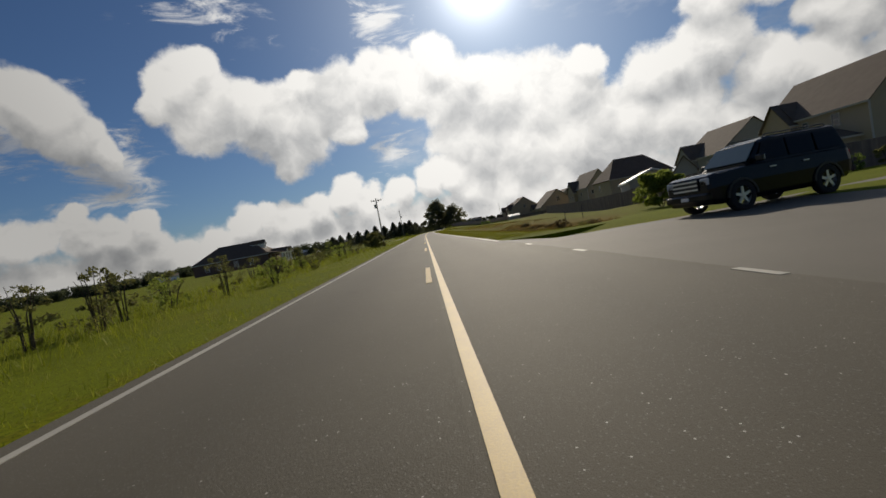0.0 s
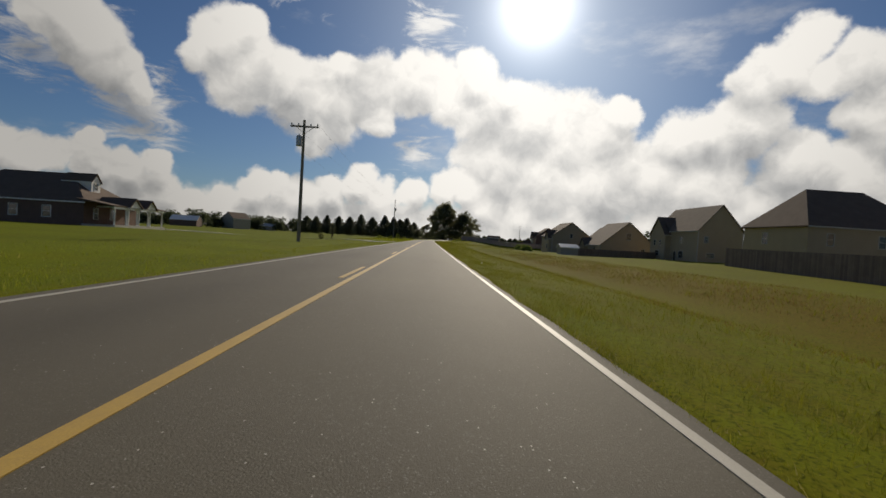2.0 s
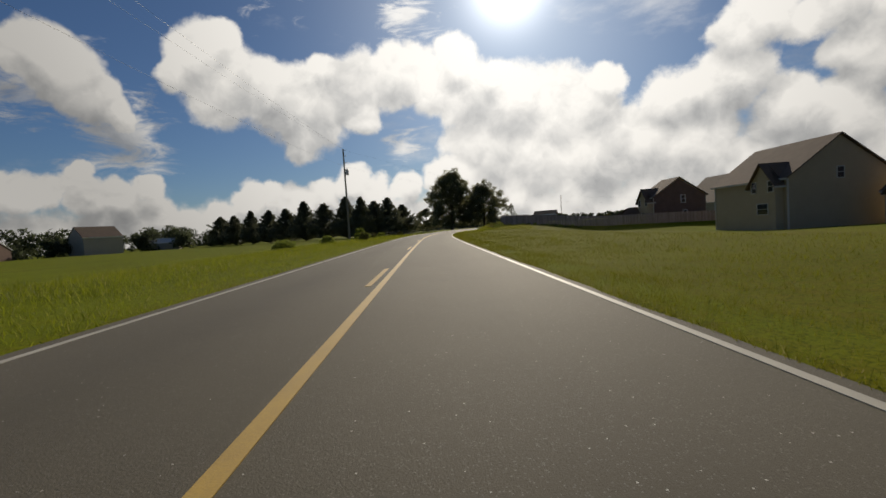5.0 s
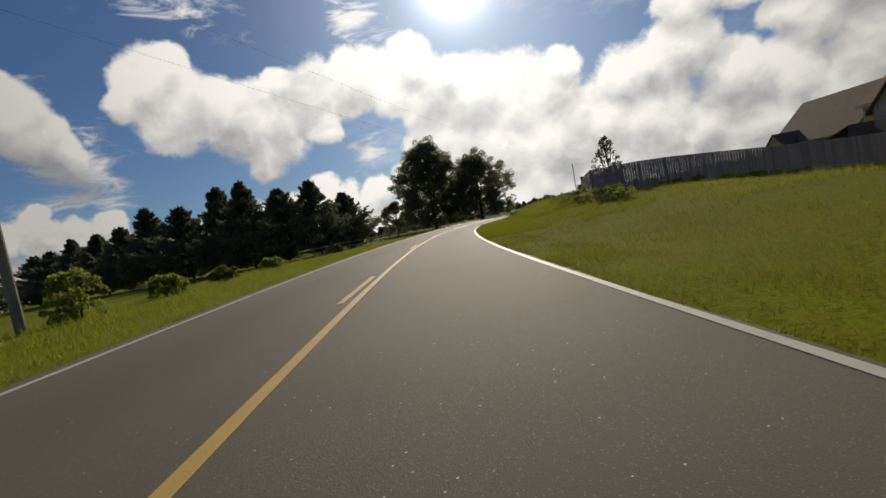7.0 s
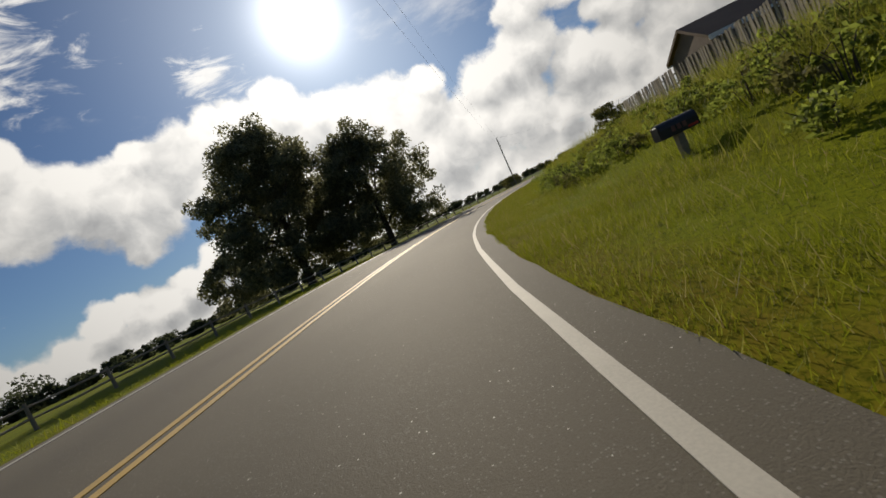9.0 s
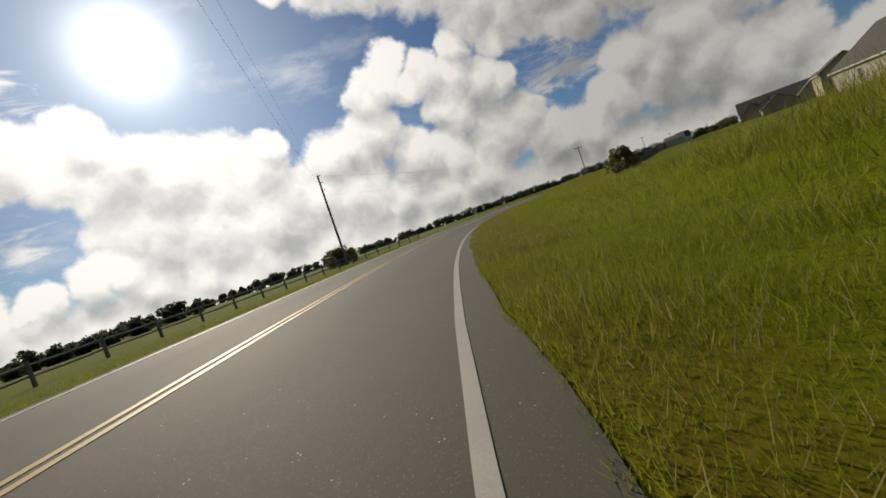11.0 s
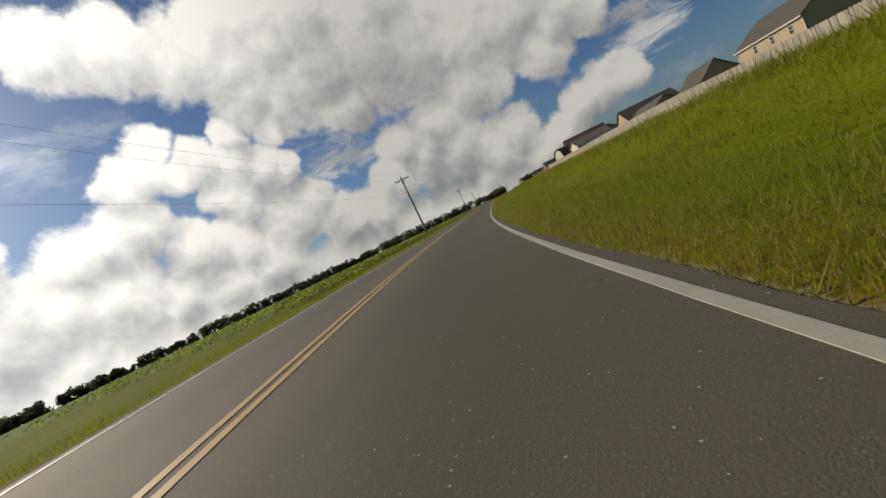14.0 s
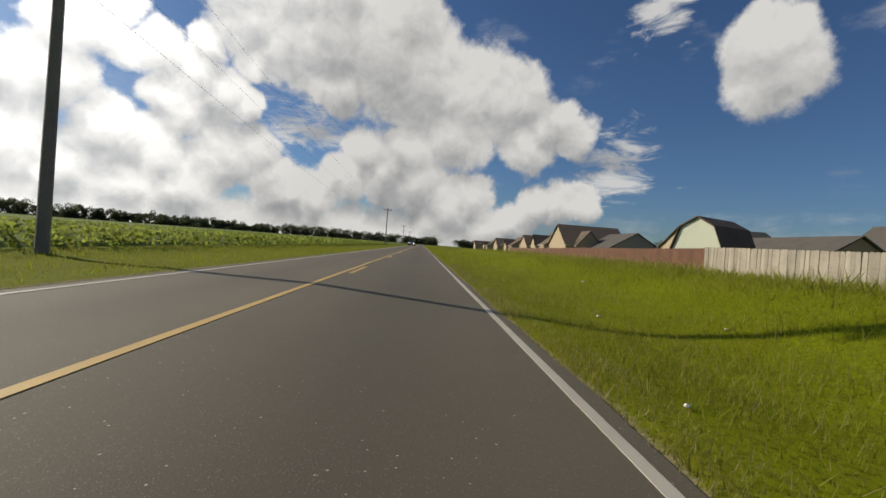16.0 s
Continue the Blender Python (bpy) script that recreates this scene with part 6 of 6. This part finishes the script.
LAMP_GLASS = material("lamp_glass", (0.55, 0.56, 0.56), rough=0.12, amount=0.15, bump=0, spec=0.8)
TINTED = material("tinted_glass", (0.006, 0.006, 0.007), rough=0.12, amount=0.1, bump=0, spec=0.2)
WINDSHIELD = material("windshield_glass", (0.10, 0.13, 0.12), rough=0.05, amount=0.1, bump=0, spec=1.0)


def wheel(parent, x, y, r, out):
    bm = bmesh.new()
    w = 0.13
    prof = [(-w, r * 0.62), (-w, r * 0.9), (-w * 0.8, r), (w * 0.8, r), (w, r * 0.9), (w, r * 0.62)]
    rows = []
    for k in range(28):
        a = 2 * math.pi * k / 28
        rows.append([bm.verts.new((x + rr * math.cos(a), y + yy, r + rr * math.sin(a))) for yy, rr in prof])
    for k in range(28):
        p, q = rows[k], rows[(k + 1) % 28]
        for i in range(5):
            bm.faces.new((p[i], p[i + 1], q[i + 1], q[i]))
    ty = part("wheel", bm, RUBBER, parent, "black rubber tyre")
    bm = bmesh.new()
    face = y + out * 0.10
    add_tube(bm, [((x, y - 0.11, r), r * 0.63), ((x, y + 0.11, r), r * 0.63)], 24, cap=False)
    for k in range(5):
        a = 2 * math.pi * k / 5 + 0.3
        c, s_ = math.cos(a), math.sin(a)
        t = Vector((-s_, 0, c)) * 0.045
        vs = [bm.verts.new(Vector((x, face, r)) + Vector((c, 0, s_)) * rad + t * sg * (1.0 if rad < 0.1 else 0.75) + Vector((0, dy, 0)))
              for dy in (0, -out * 0.03) for rad, sg in ((0.04, -1), (r * 0.62, -1), (r * 0.62, 1), (0.04, 1))]
        for f in ((0, 1, 2, 3), (7, 6, 5, 4), (0, 4, 5, 1), (1, 5, 6, 2), (2, 6, 7, 3), (3, 7, 4, 0)):
            bm.faces.new([vs[i] for i in f])
    add_tube(bm, [((x, face - out * 0.03, r), 0.07), ((x, face + out * 0.015, r), 0.06)], 12)
    part("rim", bm, CHROME, ty, "five-spoke chrome rim")


def suv(m, label, paint=None, name="suv", lamps_lit=False):
    paint = paint or BLACK_PAINT
    t = thing(name, label, "car", "", m)
    # body by sections along x (front at +x): x, half width, bottom, belt height
    def ring(x, hw, lo, hi, bulge=0.05):
        pts = [(-hw + 0.10, lo), (-hw, lo + 0.14), (-hw - bulge * 0.3, lo + (hi - lo) * 0.55), (-hw + 0.03, hi - 0.04), (-hw + 0.12, hi), (hw - 0.12, hi), (hw - 0.03, hi - 0.04), (hw + bulge * 0.3, lo + (hi - lo) * 0.55), (hw, lo + 0.14), (hw - 0.10, lo)]
        return [(x, y, z) for y, z in pts]
    bm = bmesh.new()
    loft(bm, [ring(x, hw, lo, hi) for x, hw, lo, hi in ((2.36, 0.80, 0.42, 1.00), (2.30, 0.90, 0.32, 1.12), (2.1, 0.95, 0.29, 1.18), (1.2, 0.97, 0.28, 1.23), (0.9, 0.97, 0.28, 1.24), (-1.0, 0.97, 0.28, 1.25), (-2.2, 0.96, 0.40, 1.25), (-2.34, 0.92, 0.48, 1.22))])
    part("body", bm, paint, t)
    # cabin
    bm = bmesh.new()
    def cab(x, hw, z):
        return [(x, y, zz) for y, zz in ((-hw, 1.21), (-hw + 0.02, 1.23), (-hw + 0.14, z - 0.06), (-hw + 0.24, z), (hw - 0.24, z), (hw - 0.14, z - 0.06), (hw - 0.02, 1.23), (hw, 1.21))]
    loft(bm, [cab(1.02, 0.92, 1.30), cab(0.5, 0.90, 1.86), cab(0.1, 0.90, 1.96), cab(-2.08, 0.89, 1.97), cab(-2.30, 0.91, 1.36)])
    part("cabin", bm, paint, t)
    # glass
    for sgn in (-1, 1):
        for x0, x1, top0, top1 in ((0.74, -0.25, 0.42, -0.25), (-0.35, -1.2, -0.35, -1.2), (-1.3, -2.14, -1.3, -2.06)):
            bm = bmesh.new()
            vs = [bm.verts.new((x, sgn * y, z)) for x, y, z in ((x0, 0.90, 1.31), (x1, 0.90, 1.31), (top1, 0.80, 1.82), (top0, 0.80, 1.82))]
            ws = [bm.verts.new(v.co - Vector((0, sgn * 0.02, 0))) for v in vs]
            bm.faces.new(vs)
            bm.faces.new(ws[::-1])
            for i in range(4):
                bm.faces.new((vs[i], ws[i], ws[(i + 1) % 4], vs[(i + 1) % 4]))
            part("side_window", bm, TINTED, t, "dark tinted glass")
        o = box_part("mirror", 0.70, 0.84, sgn * 1.02 - 0.11, sgn * 1.02 + 0.11, 1.27, 1.46, paint, t, bevel=0.03)
        box_part("mirror_glass", 0.685, 0.699, sgn * 1.02 - 0.08, sgn * 1.02 + 0.08, 1.3, 1.43, CHROME, o)
        box_part("headlight", 2.24, 2.36, sgn * 0.70 - 0.16, sgn * 0.70 + 0.16, 0.88, 1.07, HEADLAMP if lamps_lit else LAMP_GLASS, t, "clear headlight", bevel=0.02)
        box_part("tail_light", -2.37, -2.28, sgn * 0.84 - 0.07, sgn * 0.84 + 0.07, 0.8, 1.15, RED_PAINT, t, "red tail light", bevel=0.015)
        for xx in (0.35, -0.75):
            box_part("door_handle", xx - 0.1, xx + 0.1, sgn * 0.99 - 0.015, sgn * 0.99 + 0.015, 1.06, 1.09, CHROME, t)
        bm = bmesh.new()
        add_tube(bm, [((0.2, sgn * 0.62, 1.93), 0.02), ((0.1, sgn * 0.62, 2.02), 0.02), ((-1.9, sgn * 0.62, 2.03), 0.02), ((-2.0, sgn * 0.62, 1.95), 0.02)], 6)
        part("roof_rack", bm, BLACK_METAL, t)
    bm = bmesh.new()
    vs = [bm.verts.new(p) for p in ((1.0, -0.80, 1.33), (1.0, 0.80, 1.33), (0.54, 0.70, 1.82), (0.54, -0.70, 1.82))]
    ws = [bm.verts.new(v.co + Vector((0.022, 0, 0.018))) for v in vs]
    bm.faces.new(vs[::-1])
    bm.faces.new(ws)
    for i in range(4):
        bm.faces.new((vs[i], vs[(i + 1) % 4], ws[(i + 1) % 4], ws[i]))
    part("windshield", bm, WINDSHIELD, t)
    g = box_part("grille", 2.32, 2.395, -0.5, 0.5, 0.74, 1.08, BLACK_METAL, t)
    for zz in (0.79, 0.91, 1.03):
        box_part("grille_bar", 2.39, 2.415, -0.5, 0.5, zz - 0.02, zz + 0.02, CHROME, g)
    box_part("bumper", 2.22, 2.46, -0.88, 0.88, 0.42, 0.66, paint, t, bevel=0.05)
    box_part("number_plate", 2.461, 2.472, -0.15, 0.15, 0.49, 0.59, WHITE_TRIM, t, "plain pale plate")
    for x in (1.42, -1.42):
        for sgn in (-1, 1):
            bm = bmesh.new()
            arc = [(x + 0.50 * math.cos(q), 0.42 + 0.50 * math.sin(q)) for q in (math.pi * i / 10 for i in range(11))]
            inn = [(x + 0.44 * math.cos(q), 0.42 + 0.44 * math.sin(q)) for q in (math.pi * i / 10 for i in range(11))]
            rows = [[bm.verts.new((px, sgn * yy, pz)) for px, pz in ring_] for ring_, yy in ((arc, 0.93), (arc, 1.015), (inn, 1.015), (inn, 0.93))]
            for p, q in zip(rows, rows[1:] + rows[:1]):
                for i in range(10):
                    bm.faces.new((p[i], p[i + 1], q[i + 1], q[i]))
            part("wheel_arch", bm, BLACK_METAL, t)
            wheel(t, x, sgn * 0.88, 0.42, sgn)
    return t


HEADLAMP = bpy.data.materials.new("lit_headlamp")
HEADLAMP.use_nodes = True
HEADLAMP.node_tree.nodes["Principled BSDF"].inputs["Emission Color"].default_value = (1, 0.97, 0.9, 1)
HEADLAMP.node_tree.nodes["Principled BSDF"].inputs["Emission Strength"].default_value = 6.0
suv(placed(9.25, 12.6, -0.11, 187) @ Matrix.Scale(0.91, 4), "black SUV with chrome wheels waiting on the side road")
p_ = spot(570, -1.5)
suv(placed(float(p_[0]), float(p_[1]), float(crown_z(570, -1.5)), math.degrees(heading(570)) - 90), "dark car with lit headlights in the oncoming lane", name="oncoming_car", lamps_lit=True)



# ---- grass ----
def blade_field(name, label, patches, seed, mat):
    """Single grass blades on the land: patches of s0, s1, lat0, lat1, blades per square metre, height, width."""
    nr = np.random.default_rng(seed)
    vs = []
    for s0, s1, l0, l1, dens, hh, ww in patches:
        n = int((s1 - s0) * abs(l1 - l0) * dens)
        s_, l_ = nr.uniform(s0, s1, n), nr.uniform(l0, l1, n)
        # uneven growth: leave thin and thick places
        clump = 0.5 + 0.5 * np.sin(s_ * 1.7 + 2.0 * np.sin(l_ * 1.3)) * np.cos(l_ * 2.1 + s_ * 0.6)
        keep = nr.random(n) < 0.55 + 0.45 * clump
        s_, l_, clump = s_[keep], l_[keep], clump[keep]
        p = spot(s_, l_)
        ns, nl = near_line(p[:, 0], p[:, 1])
        z = land_z(ns, nl, p[:, 0], p[:, 1], False)
        free = (nl < 0) | (nl > paved_r(ns) - 0.03)
        p, z, clump = p[free], z[free], clump[free]
        base = np.stack([p[:, 0], p[:, 1], z - 0.02], -1)
        n = len(base)
        a = nr.uniform(0, 2 * np.pi, n)
        side = np.stack([np.cos(a), np.sin(a), 0 * a], -1) * (ww * nr.uniform(0.6, 1.2, n))[:, None]
        tall = hh * np.minimum(1.7, nr.lognormal(-0.25, 0.38, n)) * (0.6 + 0.65 * clump)
        lean = nr.normal(0, 0.42, (n, 2)) * tall[:, None]
        tip = base + np.stack([lean[:, 0], lean[:, 1], tall], -1)
        vs.append(np.stack([base - side, base + side, tip], 1).reshape(-1, 3))
    v = np.concatenate(vs)
    return tagged(new(name, fast_mesh(name, v, np.arange(len(v)).reshape(-1, 3), mat, 3)), label, "grass", kind="stuff")


def blade_material(name, colours):
    m = bpy.data.materials.new(name)
    m.use_nodes = True
    t = m.node_tree
    g = t.nodes.new("ShaderNodeNewGeometry")
    r = t.nodes.new("ShaderNodeValToRGB")
    r.color_ramp.elements[0].color, r.color_ramp.elements[1].color = (*colours[0], 1), (*colours[-1], 1)
    for k, c in enumerate(colours[1:-1]):
        r.color_ramp.elements.new((k + 1) / (len(colours) - 1)).color = (*c, 1)
    t.links.new(g.outputs["Random Per Island"], r.inputs["Fac"])
    bsdf = t.nodes["Principled BSDF"]
    t.links.new(r.outputs[0], bsdf.inputs["Base Color"])
    bsdf.inputs["Roughness"].default_value = 0.6
    bsdf.inputs["Specular IOR Level"].default_value = 0.25
    tr = t.nodes.new("ShaderNodeBsdfTranslucent")
    t.links.new(r.outputs[0], tr.inputs["Color"])
    mix = t.nodes.new("ShaderNodeMixShader")
    mix.inputs[0].default_value = 0.55
    t.links.new(bsdf.outputs[0], mix.inputs[1])
    t.links.new(tr.outputs[0], mix.inputs[2])
    t.links.new(mix.outputs[0], t.nodes["Material Output"].inputs["Surface"])
    return m


VERGE_BLADES = blade_material("verge_blades", [(0.17, 0.20, 0.012), (0.23, 0.255, 0.015), (0.28, 0.295, 0.022), (0.20, 0.23, 0.012), (0.36, 0.33, 0.08)])
BANK_BLADES = blade_material("bank_blades", [(0.20, 0.22, 0.02), (0.25, 0.27, 0.03), (0.30, 0.30, 0.045), (0.24, 0.26, 0.03), (0.38, 0.33, 0.10)])
DITCH_BLADES = blade_material("ditch_blades", [(0.14, 0.12, 0.018), (0.18, 0.105, 0.026), (0.25, 0.15, 0.04), (0.13, 0.08, 0.02), (0.11, 0.065, 0.018)])
TURF_BLADES = blade_material("turf_blades", [(0.11, 0.125, 0.016), (0.22, 0.22, 0.032), (0.30, 0.27, 0.07), (0.17, 0.19, 0.024), (0.26, 0.26, 0.04), (0.46, 0.39, 0.18)])
STRAW_BLADES = blade_material("straw_blades", [(0.16, 0.18, 0.03), (0.30, 0.26, 0.09), (0.42, 0.34, 0.16), (0.22, 0.24, 0.03)])
blade_field("verge_grass", "short mown verge grass with straw-coloured blades",
            [(230, 300, 3.2, 5.2, 900, 0.105, 0.0036), (238, 300, 3.12, 4.9, 3000, 0.062, 0.0030), (214, 240, 3.05, 5.4, 1000, 0.13, 0.005), (212, 240, 5.2, 8.6, 260, 0.15, 0.007), (225, 300, 5.0, 8.0, 280, 0.2, 0.006),
             (300, 400, 4.2, 5.0, 500, 0.13, 0.005), (364, 402, 2.96, 4.6, 1100, 0.10, 0.005), (300, 400, 4.8, 8.0, 260, 0.13, 0.009), (400, 445, 3.5, 5.6, 620, 0.11, 0.005), (400, 445, 5.6, 9, 240, 0.13, 0.007), (445, 620, 3.05, 6.5, 50, 0.2, 0.012)], 1, VERGE_BLADES)
OLIVE_BLADES = blade_material("olive_blades", [(0.12, 0.135, 0.010), (0.18, 0.185, 0.012), (0.22, 0.21, 0.018), (0.15, 0.165, 0.010), (0.28, 0.235, 0.06)])
blade_field("rough_grass", "rough olive-green verge grass beside the straight", [(19, 230, 2.86, 4.2, 1100, 0.085, 0.0036), (19, 230, 4.2, 7.0, 330, 0.09, 0.0055), (60, 225, 7.0, 13.0, 60, 0.11, 0.010)], 7, OLIVE_BLADES)
blade_field("turf", "worn olive and straw-coloured turf at the inside of the bend", [(300, 368, 2.94, 3.7, 4200, 0.085, 0.0043), (300, 368, 3.7, 4.8, 1700, 0.11, 0.006), (400, 445, 3.0, 3.45, 900, 0.09, 0.0045)], 6, TURF_BLADES)
blade_field("dry_grass", "pale dry blades along the asphalt's edge", [(19, 228, 2.86, 3.15, 300, 0.06, 0.003), (230, 300, 3.2, 5.6, 160, 0.14, 0.004), (230, 330, 3.2, 4.1, 420, 0.08, 0.003), (330, 445, 2.94, 3.5, 700, 0.09, 0.003), (300, 400, 3.0, 3.9, 500, 0.09, 0.004), (300, 445, 3.6, 6.0, 160, 0.14, 0.003)], 4, STRAW_BLADES)
blade_field("bank_grass", "long rank grass on the bank below the fence",
            [(222, 300, 6.6, 11.8, 260, 0.42, 0.006), (208, 224, 8.6, 14.5, 90, 0.2, 0.008), (300, 420, 7.5, 13.0, 130, 0.2, 0.010), (420, 500, 8, 12.5, 70, 0.24, 0.014)], 2, BANK_BLADES)
blade_field("ditch_weeds", "brownish weedy grass tufts in the shallow ditch", [(22, 50, 5.9, 9.7, 260, 0.2, 0.006), (44, 104, 5.8, 13.5, 150, 0.075, 0.006)], 5, DITCH_BLADES)
blade_field("far_verge_grass", "short verge grass along the oncoming lane",
            [(2, 230, -6.0, -3.05, 120, 0.09, 0.007), (0, 60, -12.0, -6.0, 50, 0.40, 0.007), (150, 330, -10.0, -3.05, 50, 0.13, 0.010), (150, 234, -14.0, -6.0, 60, 0.27, 0.009), (330, 470, -8.6, -3.05, 60, 0.13, 0.010), (60, 150, -12, -6, 14, 0.09, 0.014)], 3, VERGE_BLADES)
